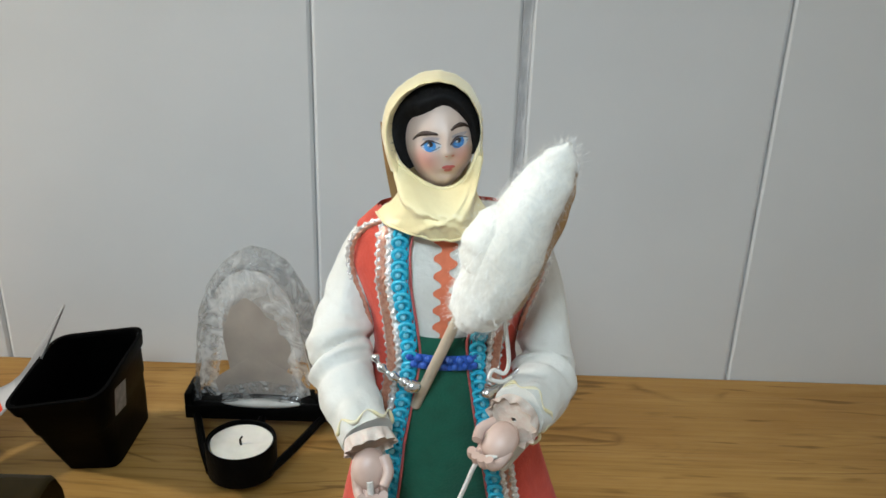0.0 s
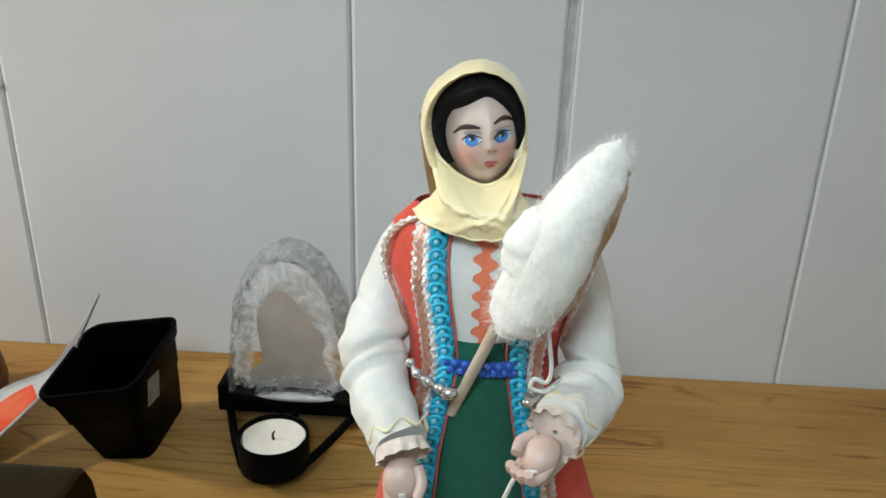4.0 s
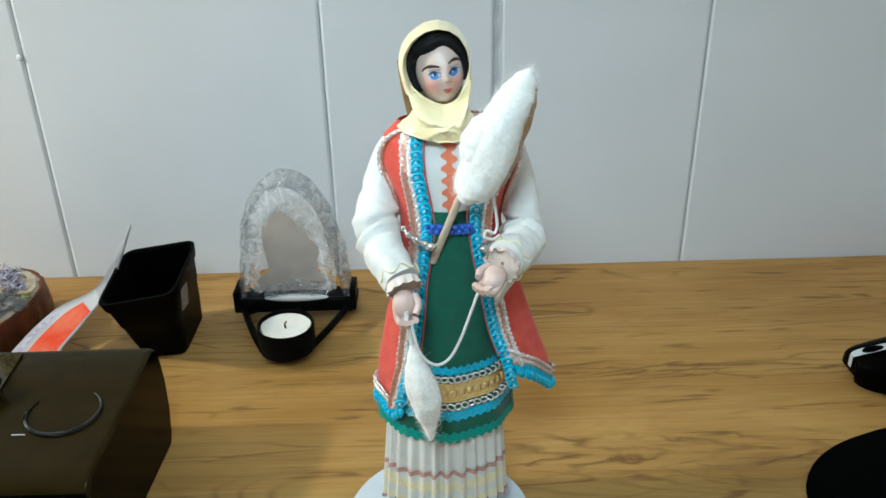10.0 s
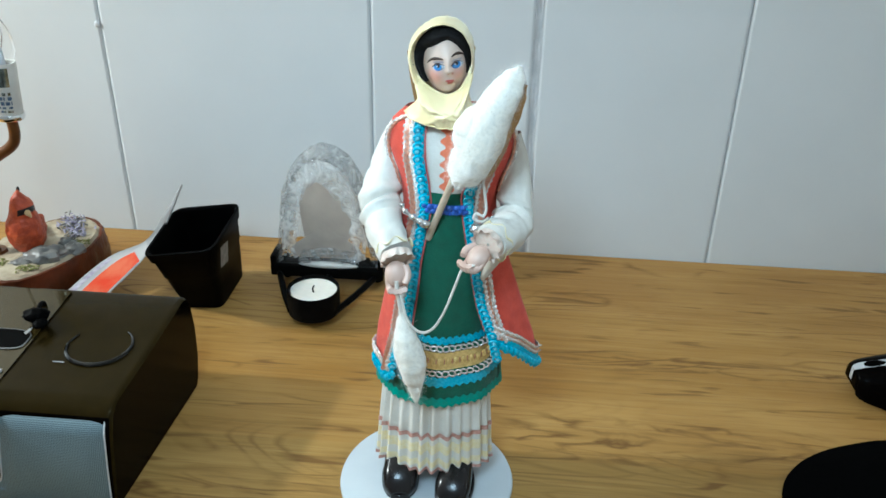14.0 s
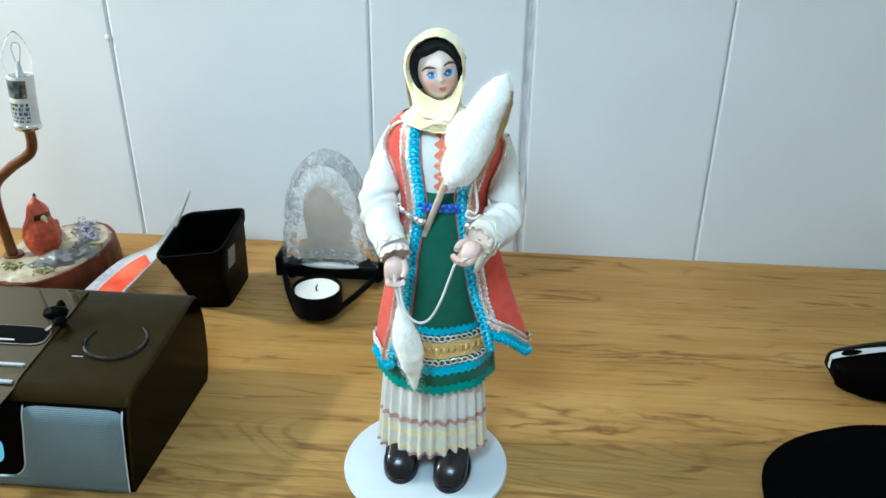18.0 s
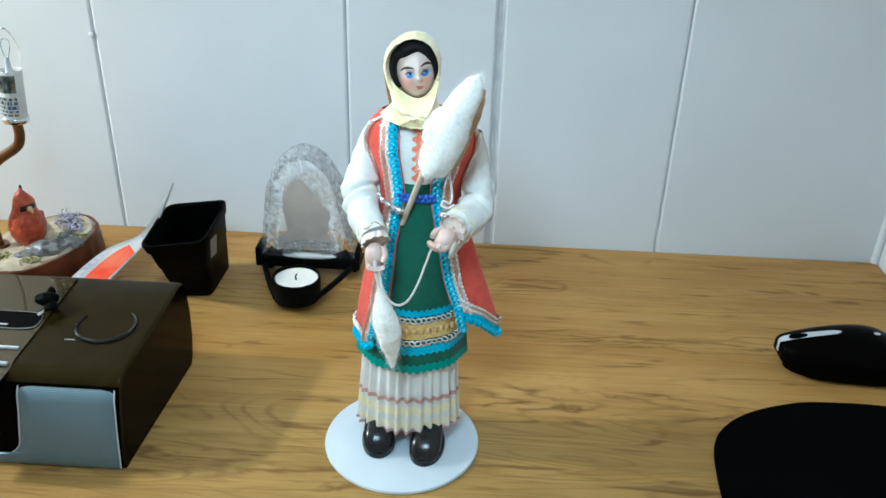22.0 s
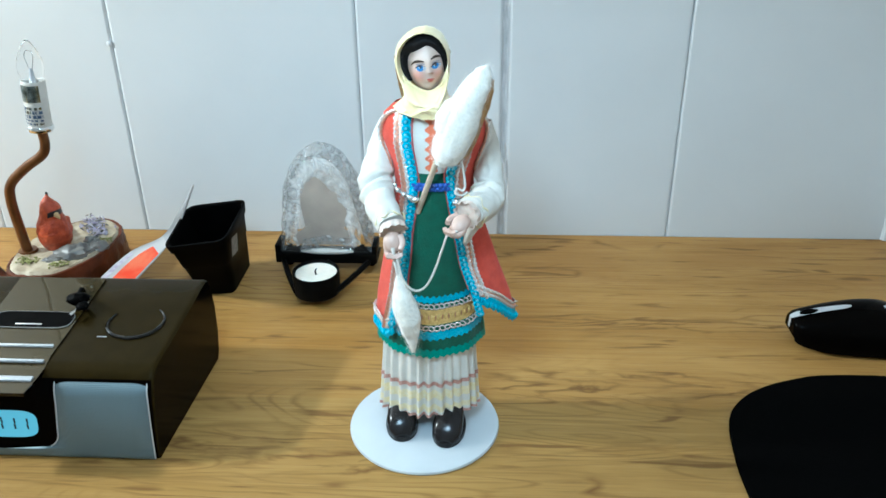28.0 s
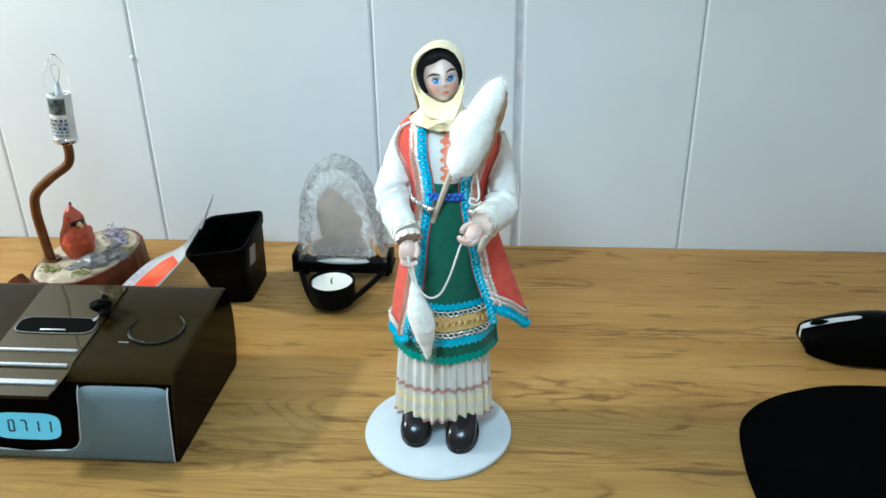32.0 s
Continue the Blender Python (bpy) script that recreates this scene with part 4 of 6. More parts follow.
    fleece([(-0.0125, -0.0305, 0.158), (-0.0100, -0.0305, 0.140), (-0.0065, -0.0300, 0.122), (-0.0045, -0.0290, 0.104), (-0.0040, -0.0285, 0.0905)],
           (0.0022, 0.0052, 0.0080, 0.0095, 0.0098, 0.0080, 0.0052, 0.0036, 0.0018), 5.4, 0.18, "fuzz", 32)
    rnd = random.Random(4)

    def fibres(fn, line, along_way, count, longest, lift):
        """Fine curved hairs lying along the fleece, their ends standing off it."""
        mid, kk = spline(line, 12), g.slot("fibre")
        for _ in range(count):
            u, v = rnd.random(), rnd.random() * 0.93 + 0.05
            p = fn(u, v)
            out = (p - mid[min(len(mid) - 1, round(v * (len(mid) - 1)))]).normalized()
            tang = (along_way * rnd.choice((-1, 1)) + Vector((rnd.uniform(-.7, .7), rnd.uniform(-.7, .7), rnd.uniform(-.7, .7)))).normalized()
            ln = rnd.uniform(0.3, 1.0) * longest
            pts = spline([p - out * 0.0006, p + out * lift * 0.35 + tang * ln * 0.5, p + out * rnd.uniform(0.1, 1.0) * lift + tang * ln], 3)
            sv = tang.cross(out).normalized() * 0.00003
            base = len(g.v)
            for pt in pts:
                g.v.extend((tuple(pt - sv), tuple(pt + sv)))
            for j in range(len(pts) - 1):
                g.f.append((base + 2 * j, base + 2 * j + 1, base + 2 * j + 3, base + 2 * j + 2))
                g.m.append(kk)
    fibres(f1, axis, Vector((0.42, -0.1, 0.9)).normalized(), 3600, 0.0050, 0.0020)
    fibres(f3, lobe, Vector((0.2, -0.1, 0.95)).normalized(), 1100, 0.0045, 0.0020)
    # spindle of spun wool hanging from one hand
    f2 = fleece([(-0.0125, -0.0305, 0.158), (-0.0100, -0.0305, 0.140), (-0.0065, -0.0300, 0.122), (-0.0045, -0.0290, 0.104), (-0.0040, -0.0285, 0.0925)],
                (0.0014, 0.0042, 0.0070, 0.0085, 0.0088, 0.0070, 0.0042, 0.0026, 0.0014), 5.0, 0.14, "wool", 32)
    fibres(f2, [(-0.0125, -0.0305, 0.158), (-0.0065, -0.0300, 0.122), (-0.0040, -0.0285, 0.0925)], Vector((0.1, 0, -1)), 900, 0.006, 0.0016)
    g.tube([(-0.0150, -0.0320, 0.179), (-0.0140, -0.0315, 0.168), (-0.0122, -0.0305, 0.156)], 0.0013, "thread", 8, 4)
    # yarn from palm to palm, and the tied end on the coat
    g.tube([(-0.0125, -0.0335, 0.172), (-0.0085, -0.0345, 0.155), (-0.0010, -0.0350, 0.1475), (0.0065, -0.0345, 0.1505), (0.0130, -0.0340, 0.163), (0.0185, -0.0345, 0.1800),
            (0.0225, -0.0355, 0.1915), (0.0290, -0.0350, 0.1935)], 0.00082, "thread", 8, 6)
    g.tube([(0.0295, -0.010, 0.239), (0.0315, -0.012, 0.228), (0.0330, -0.012, 0.217), (0.0315, -0.012, 0.2125), (0.0275, -0.0125, 0.2140), (0.0265, -0.0125, 0.2105),
            (0.0310, -0.012, 0.2090), (0.0345, -0.012, 0.2115)], 0.0008, "thread", 8, 5)
    g.tube([(0.0385, -0.020, 0.205), (0.0415, -0.0215, 0.198), (0.0450, -0.021, 0.1925), (0.0425, -0.0215, 0.1895), (0.0395, -0.022, 0.193)], 0.0006, "paleyellow", 6, 5)

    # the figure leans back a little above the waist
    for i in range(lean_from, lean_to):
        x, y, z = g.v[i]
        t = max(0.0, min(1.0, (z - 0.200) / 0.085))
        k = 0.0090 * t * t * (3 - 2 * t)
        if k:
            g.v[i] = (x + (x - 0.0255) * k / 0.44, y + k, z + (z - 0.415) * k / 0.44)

    head_from = len(g.v)
    # head: modelled face, hair framing it, scarf round both
    HC, HR = Vector((0.0057, 0.0345, 0.2864)), (0.0134, 0.0175, 0.0192)

    def taper(z):
        d = (HC.z - z) / HR[2]
        return 1.0 - 0.30 * max(0.0, d) ** 1.7

    def bell(x, z, cx, cz, wx, wz):
        return math.exp(-((x - cx) / wx) ** 2 - ((z - cz) / wz) ** 2)

    def relief(x, z):
        """How far nose, lips, cheeks, chin and eye hollows stand off the egg shape."""
        d = 0.0016 * bell(x, z, 0.0083, 0.2890, 0.0016, 0.0048) + 0.0014 * bell(x, z, 0.0092, 0.2853, 0.0019, 0.0017)
        d += 0.0009 * bell(x, z, 0.0090, 0.2793, 0.0028, 0.0016) + 0.0012 * bell(x, z, 0.0090, 0.2735, 0.0040, 0.0026)
        d += 0.0009 * bell(x, z, 0.0005, 0.2822, 0.0046, 0.0042) + 0.0009 * bell(x, z, 0.0150, 0.2838, 0.0034, 0.0040)
        d -= 0.0011 * bell(x, z, 0.0024, 0.2882, 0.0034, 0.0024) + 0.0010 * bell(x, z, 0.0127, 0.2896, 0.0028, 0.0024)
        return d - 0.0006 * bell(x, z, 0.0088, 0.2766, 0.0030, 0.0011)

    def on_face(x, z, add=0.0003):
        dx, dz = (x - HC.x) / (HR[0] * taper(z)), (z - HC.z) / HR[2]
        return Vector((x, HC.y - HR[1] * math.sqrt(max(0.02, 1 - dx * dx - dz * dz)) - relief(x, z) - add, z))

    def face(u, v):
        a, r = 2 * math.pi * u, 0.985 * math.sin(v * math.pi / 2)
        z = HC.z + HR[2] * r * math.sin(a)
        return on_face(HC.x + HR[0] * taper(z) * r * math.cos(a), z, 0.0)
    g.grid(face, 96, 44, "face", True, True)
    g.ell((HC.x, HC.y + 0.004, HC.z), (0.0128, 0.0160, 0.0175), "hair", 24, 16)

    def patch(cx, cz, rx, rz, key, add, tilt=0.0, n=24, power=1.0):
        c, s = math.cos(radians(tilt)), math.sin(radians(tilt))

        def fn(u, v):
            a = 2 * math.pi * u
            px, pz = v * rx * math.cos(a), v * rz * math.copysign(abs(math.sin(a)) ** power, math.sin(a))
            return on_face(cx + px * c - pz * s, cz + px * s + pz * c, add)
        g.grid(fn, n, 3, key, True)
    # iris highlight and soft shade above the eye painted on as patches
    for cx, cz, rx in ((0.0027, 0.2873, 0.0037), (0.0127, 0.2887, 0.0032)):
        patch(cx, cz, rx, 0.0020, "eyewhite", 0.00022, 8, 24, 1.3)
        patch(cx - 0.0005, cz - 0.0001, 0.0022, 0.00190, "iris", 0.00034, 8)
        patch(cx - 0.0004, cz + 0.0005, 0.0010, 0.0009, "mask", 0.00044, 8)
        patch(cx - 0.0010, cz + 0.0002, 0.0004, 0.0004, "eyewhite", 0.00052, 8, 10)
        patch(cx - 0.0002, cz + 0.0024, rx * 0.85, 0.0007, "eyeshade", 0.00016, 9)
        g.tube([on_face(cx - rx, cz - 0.0004), on_face(cx - 0.0008, cz + 0.0017, 0.0003), on_face(cx + rx * 0.9, cz + 0.0010)], lambda s: 0.00048 - 0.0003 * abs(2 * s - 0.8), "lid", 6, 8)
        g.tube([on_face(cx - rx * 0.9, cz - 0.0006, 0.0001), on_face(cx, cz - 0.0017, 0.0002), on_face(cx + rx * 0.9, cz + 0.0002, 0.0001)], 0.00014, "lid", 5, 6)
    for pts in (((-0.0038, 0.2884), (-0.0012, 0.2909), (0.0022, 0.2917), (0.0050, 0.2915)), ((0.0094, 0.2930), (0.0116, 0.2943), (0.0138, 0.2943), (0.0155, 0.2932))):
        g.tube([on_face(x, z, -0.0001) for x, z in pts], lambda s: 0.00092 - 0.00052 * abs(2 * s - 1.0), "brow", 6, 8)
    for sx in (-0.0010, 0.0012):
        patch(0.0092 + sx, 0.2842, 0.0005, 0.0003, "lips", 0.0002, 6, 10)
    for sx, tilt in ((-0.0010, 14), (0.0010, -6)):
        patch(0.0090 + sx, 0.2799, 0.0014, 0.00062, "lips", 0.00025, tilt)
    patch(0.0090, 0.2786, 0.0016, 0.00075, "lips", 0.00030, 5)

    def at(curve, u):
        x = u * (len(curve) - 1)
        return curve[round(x)]

    def loft(curves, key, nu, nv, wrinkle=0.0, flip=False, fold=None):
        """A sheet through several curves; wrinkle pushes it in and out."""
        lines = [spline([Vector(p) for p in c], max(2, nu // (len(c) - 1))) for c in curves]
        n = min(len(q) for q in lines) - 1
        cols = [spline([q[round(i * (len(q) - 1) / n)] for q in lines], nv) for i in range(n + 1)]
        m = len(cols[0]) - 1

        def fn(u, v):
            p = cols[round(u * n)][round(v * m)]
            d = wrinkle * (smooth_noise(p.x, 0.2, p.z, 210) + 0.6 * smooth_noise(p.x + 1, 0.7, p.z, 480))
            return Vector((p.x, p.y + d + (fold(u, v) if fold else 0.0), p.z + 0.4 * d))
        g.grid(fn, n, m, key, flip=flip)
        return fn
    hairline = [(-0.0034, 0.2770), (-0.0060, 0.2822), (-0.0069, 0.2885), (-0.0052, 0.2942), (-0.0002, 0.2978), (0.0070, 0.3006), (0.0122, 0.2980), (0.0157, 0.2930), (0.0170, 0.2878), (0.0172, 0.2825)]
    outer = [(-0.0070, 0.2765), (-0.0102, 0.2830), (-0.0118, 0.2905), (-0.0100, 0.2985), (-0.0036, 0.3055), (0.0056, 0.3084), (0.0138, 0.3052), (0.0183, 0.2985), (0.0200, 0.2915), (0.0196, 0.2835)]
    inner3 = [tuple(on_face(x, z, 0.0000)) for x, z in hairline]
    mid3 = [(a[0] * 0.5 + c[0] * 0.5, on_face(a[0], a[1]).y - 0.0018, a[1] * 0.5 + c[1] * 0.5) for a, c in zip(hairline, outer)]
    out3 = [(x, 0.0260, z) for x, z in outer]
    loft([inner3, mid3, out3], "hair", 72, 7, 0.0005)
    rnd = random.Random(11)
    kk = g.slot("hair")
    for _ in range(260):
        i = rnd.uniform(1.0, 8.2)
        j, t = int(i), i - int(i)
        x = outer[j][0] * (1 - t) + outer[j + 1][0] * t
        z = outer[j][1] * (1 - t) + outer[j + 1][1] * t
        away = Vector((x - 0.0057, 0, z - 0.2900)).normalized()
        p = Vector((x, 0.0215, z)) - away * rnd.uniform(0.0, 0.003)
        e = p + away * rnd.uniform(0.0003, 0.0013) + Vector((rnd.uniform(-.001, .001), -0.0012, rnd.uniform(-.001, .001)))
        w = Vector((away.z, 0, -away.x)) * 0.00004
        base = len(g.v)
        g.v.extend((tuple(p - w), tuple(p + w), tuple(e + w * 0.4), tuple(e - w * 0.4)))
        g.f.append((base, base + 1, base + 2, base + 3))
        g.m.append(kk)

    # yellow headscarf: hood behind the hair, wrap under the chin with a gathered bib, drape at the back
    sil = [(-0.0125, 0.2755), (-0.0146, 0.2830), (-0.0156, 0.2905), (-0.0134, 0.2995), (-0.0060, 0.3072), (0.0042, 0.3104), (0.0140, 0.3072), (0.0192, 0.3000), (0.0210, 0.2920), (0.0212, 0.2830)]
    c0 = [(x, 0.0250, z) for x, z in outer]
    c1 = [((a[0] + c[0]) / 2, 0.0205, (a[1] + c[1]) / 2 + 0.0002) for a, c in zip(outer, sil)]
    c2 = [(x, 0.0280, z) for x, z in sil]
    c3 = [(0.004 + (x - 0.004) * 0.98, 0.0400, 0.294 + (z - 0.294) * 0.98) for x, z in sil]
    c4 = [(0.004 + (x - 0.004) * 0.70, 0.0550, 0.294 + (z - 0.294) * 0.70) for x, z in sil]
    c5 = [(0.004 + (x - 0.004) * 0.05, 0.0600, 0.294 + (z - 0.294) * 0.05) for x, z in sil]
    loft([c0, c1, c2, c3, c4, c5], "yellow", 72, 6, 0.0009)
    edge = [(-0.0136, 0.0275, 0.2868), (-0.0108, 0.0250, 0.2818), (-0.0068, 0.0226, 0.2778), (-0.0006, 0.0216, 0.2735), (0.0073, 0.0210, 0.2710), (0.0145, 0.0216, 0.2744), (0.0186, 0.0240, 0.2818), (0.0205, 0.0275, 0.2895)]
    low = [(-0.0116, 0.0265, 0.2782), (-0.0100, 0.0202, 0.2730), (-0.0070, 0.0145, 0.2694), (0.0000, 0.0108, 0.2667), (0.0080, 0.0094, 0.2654), (0.0148, 0.0112, 0.2677), (0.0190, 0.0160, 0.2738), (0.0214, 0.0240, 0.2812)]
    knot = [(-0.0086, 0.0260, 0.2690), (-0.0080, 0.0195, 0.2662), (-0.0056, 0.0138, 0.2645), (0.0000, 0.0100, 0.2626), (0.0080, 0.0082, 0.2615), (0.0148, 0.0092, 0.2628), (0.0180, 0.0130, 0.2664), (0.0192, 0.0210, 0.2715)]
    bot = [(-0.0175, 0.0270, 0.2586), (-0.0140, 0.0190, 0.2577), (-0.0090, 0.0142, 0.2571), (0.0000, 0.0115, 0.2556), (0.0080, 0.0098, 0.2550), (0.0150, 0.0096, 0.2560), (0.0200, 0.0130, 0.2590), (0.0240, 0.0200, 0.2630)]

    def satin_fold(u, v):
        d = -0.0016 * math.sin(math.pi * v) * abs(math.sin(6 * u + 5 * v + 0.4)) ** 0.6
        d -= 0.0012 * math.exp(-((u - 0.28 - 0.5 * v) / 0.035) ** 2) * v + 0.0012 * math.exp(-((u - 0.82 + 0.45 * v) / 0.035) ** 2) * (0.3 + v)
        return d + 0.0010 * math.exp(-((u - 0.36 - 0.45 * v) / 0.03) ** 2) * v
    wrap = loft([edge, low, knot, bot], "yellow", 112, 9, 0.0008, True, satin_fold)
    g.tube([Vector(p) + Vector((0, -0.0002, -0.0004)) for p in edge], 0.0009, "yellow", 8, 6)
    g.tube([wrap(i / 24, 1.0) for i in range(25)], 0.0005, "yellow", 6, 2)
    # end of brown cord hanging beside the neck
    g.grid(lambda u, v: Vector((-0.0148 + 0.0046 * v ** 1.5 + 0.0032 * (u - 0.5), 0.0330 - 0.001 * math.cos(3 * u), 0.2920 - 0.0310 * v)), 3, 14, "tan")

    def drape(u, v):
        th = radians(75 + 210 * u)
        r = 0.0166 - 0.0046 * math.sin(math.pi * v ** 0.8) + 0.0020 * v
        return Vector((0.0045 + r * 1.02 * math.sin(th), 0.0380 - r * math.cos(th) * 0.9, 0.2930 - 0.042 * v + 0.0005 * math.sin(11 * th)))
    g.grid(drape, 48, 12, "yellow", flip=True)
    # the head is carried a touch forward of the shoulders
    for i in range(head_from, len(g.v)):
        x, y, z = g.v[i]
        g.v[i] = (x + 0.0002, y - 0.0045, z + 0.0013)
    return g


solo("costume_doll", build_doll(), "costume doll in red coat, green apron, yellow headscarf, with white wool",
     "doll", (0.0245, 0.2855, 0.0), sharp=70)


# ---------------------------------------------------------------- candle holder, candle, glass
def candle_holder():
    t = thing("candle_holder", "black iron tealight holder with a slotted back rail", "candle holder", (-0.0985, 0.4790, 0.0), 0.0)
    cup = G().lathe([(0.0, 0.010), (0.0222, 0.010), (0.0232, 0.011), (0.0236, 0.0325), (0.0230, 0.0340), (0.0220, 0.0335), (0.0217, 0.0150), (0.0, 0.0145)], (0, 0, 0), "iron", 40)
    part("cup", cup, t, "round black iron cup")
    for sx, ex in ((-1, -0.0470), (1, 0.0480)):
        part("arm", G().tube([(sx * 0.019, -0.010, 0.0145), (sx * 0.032, 0.018, 0.0150), (ex, 0.056, 0.017)], 0.0031, "iron", 8, 4), t)
    part("arm", G().tube([(0.002, 0.018, 0.0145), (0.003, 0.055, 0.0165)], 0.0030, "iron", 8, 2), t)
    part("rail", G().box((-0.0540, 0.0505, 0.0140), (0.0545, 0.0585, 0.0255), "iron", 0.0015), t, "flat black cross rail")
    for x in (-0.0540, 0.0490):
        part("rail_end", G().box((x, 0.0515, 0.0240), (x + 0.0055, 0.0775, 0.0345), "iron", 0.0012), t)
    part("shelf", G().box((-0.0540, 0.0585, 0.0140), (0.0545, 0.0855, 0.0175), "iron", 0.001), t)
    for x, y in ((-0.045, 0.0755), (0.045, 0.0755), (0.0, 0.006)):
        part("foot", G().lathe([(0.0, 0.0), (0.0035, 0.0), (0.0032, 0.0145 if y > 0.01 else 0.0110), (0.0, 0.0145 if y > 0.01 else 0.0110)], (x, y, 0), "iron", 12), t)
    return t


candle_holder()


def tealight():
    t = thing("tealight_candle", "unlit white tealight with a burnt wick in the iron cup", "candle", (-0.0985, 0.4790, 0.0148))
    part("tin", G().lathe([(0.0, 0.0), (0.0212, 0.0), (0.0213, 0.0160), (0.0208, 0.0160), (0.0207, 0.001), (0.0, 0.001)], (0, 0, 0), "tin", 36), t)
    g = G().grid(lambda u, v: ((0.0204 * v + 0.0006 * v ** 4 * math.sin(2 * math.pi * u * 5)) * math.cos(2 * math.pi * u), (0.0204 * v) * math.sin(2 * math.pi * u),
                               0.0152 + 0.0013 * v ** 3 - 0.0007 * (1 - v) ** 2 + 0.0003 * math.sin(14 * u)), 48, 10, "wax", True)
    g.grid(lambda u, v: (0.0204 * math.cos(2 * math.pi * u), 0.0204 * math.sin(2 * math.pi * u), 0.0012 + 0.0153 * v), 48, 1, "wax", True)
    part("wax", g, t, "smooth white wax")
    part("wick", G().tube([(0, 0, 0.0140), (-0.0006, 0.0003, 0.0180), (0.0012, -0.0008, 0.0215)], lambda s: 0.0009 - 0.0003 * s, "wick", 8, 4), t, "short curled black wick")


tealight()


def ice_sculpture():
    """Clear iceberg-shaped block with a frosted hollow carved in its back."""
    t = thing("glass_ornament", "clear rippled glass block with a frosted carved figure inside", "glass ornament", (-0.0985, 0.5510, 0.0176))
    OUT = [(-0.0525, 0.0), (-0.0510, 0.015), (-0.0470, 0.050), (-0.0445, 0.072), (-0.0410, 0.086), (-0.0310, 0.1090), (-0.0180, 0.1230), (-0.0050, 0.1290), (0.0090, 0.1265),
           (0.0220, 0.1160), (0.0330, 0.0980), (0.0385, 0.0840), (0.0410, 0.0710), (0.0460, 0.0550), (0.0495, 0.025), (0.0515, 0.0)]
    line = [Vector((x, 0, z * 0.957)) for x, z in OUT]
    line = spline(line, 5)
    c = Vector((0, 0, 0.045))
    m = len(line) - 1

    def rim(u, v):
        """Heavy rounded glass edge, uneven like melted ice."""
        p = line[round(u * m)]
        out = (p - c).normalized()
        q = p - out * 0.0070
        a = 2 * math.pi * v
        n = smooth_noise(p.x, 0.1, p.z, 120)
        r = 0.0068 + 0.0011 * n + 0.0008 * smooth_noise(p.x, math.cos(a) * 0.01, p.z, 330)
        return Vector((q.x + out.x * r * math.cos(a), -0.0145 * math.sin(a) * (1 + 0.10 * n), max(0.0005, q.z + out.z * r * math.cos(a))))
    part("block_edge", G().grid(lambda u, v: rim(v, u), 22, m, "rim_glass", True, True), t, "thick rippled clear glass edge", sharp=80)
    core = [p - (p - c).normalized() * 0.0120 for p in line]
    for y, fl in ((-0.0135, True), (0.0120, False)):
        part("pane", G().grid(lambda u, v: Vector((c.x + (core[round(u * m)].x - c.x) * v, y + 0.0006 * smooth_noise(core[round(u * m)].x * v, y, core[round(u * m)].z * v, 120), max(0.001, c.z + (core[round(u * m)].z - c.z) * v))), m, 8, "glass", flip=fl),
             t, "clear rippled glass face")

    # chrome beads added for the bubbles and glints of the edge
    for i in range(9):
        p = rim(0.22 + 0.55 * i / 8 + 0.012 * math.sin(5 * i), 0.72)
        part("bubble_glint", G().ell(Vector((p.x, -0.0150, p.z)), (0.0009 + 0.0005 * math.sin(3 * i), 0.0006, 0.0008), "chrome", 8, 6), t)
    # frosted hollow rim of the carving
    def hollow(u, v):
        a = math.pi * (1.06 - 1.12 * u)
        r0 = 0.55 + 0.31 * v
        x = 0.046 * math.cos(a) * r0 - 0.0020
        z = 0.022 + 0.098 * math.sin(a) * (0.70 + 0.26 * v) if math.sin(a) > 0 else 0.022 + 0.03 * math.sin(a)
        n = 0.0032 * smooth_noise(x, v * 0.02, z, 110)
        return Vector((x + n, -0.0172 - 0.0012 * math.sin(math.pi * v) + 0.3 * n, z + n))
    part("frosted_rim", G().grid(hollow, 60, 8, "frost"), t, "rough frosted rim of the carving")
    # plain rounded figure
    fig = [(-0.0190, 0.0335), (-0.0205, 0.046), (-0.0225, 0.064), (-0.0215, 0.078), (-0.0150, 0.0900), (-0.0045, 0.0940), (0.0050, 0.0860), (0.0095, 0.0795), (0.0185, 0.0745), (0.0245, 0.0600), (0.0240, 0.044), (0.0215, 0.0335), (0.0310, 0.0300), (0.0335, 0.0180), (0.0, 0.0170), (-0.0320, 0.0180), (-0.0300, 0.0300), (-0.0190, 0.0335)]
    fl = spline([Vector((x, 0, z)) for x, z in fig], 5)
    fc = Vector((0.0, 0, 0.052))
    fk = len(fl) - 1
    part("figure", G().grid(lambda u, v: Vector((fc.x + (fl[round(u * fk)].x - fc.x) * v, -0.0174 - 0.0022 * math.cos(v * math.pi / 2), fc.z + (fl[round(u * fk)].z - fc.z) * v)), fk, 8, "figure", flip=True),
         t, "matt grey frosted figure")
    g = G()
    g.ell((0.002, -0.0190, 0.0100), (0.0285, 0.0036, 0.0034), "sleeve", 28, 10)
    part("base_strip", g, t, "white strip along the front of the base")
    fold = G().grid(lambda u, v: Vector((0.003 + (0.026 + 0.004 * v) * (2 * u - 1), -0.0200 - 0.0020 * math.sin(math.pi * v) - 0.0008 * math.sin(26 * v + 9 * u) - 0.0006 * math.sin(11 * u),
                                         0.0285 - 0.0150 * v - 0.0030 * (2 * u - 1) ** 2)), 40, 20, "rim_glass", flip=True)
    part("cloth_fold", fold, t, "rippled clear folds below the figure")


ice_sculpture()


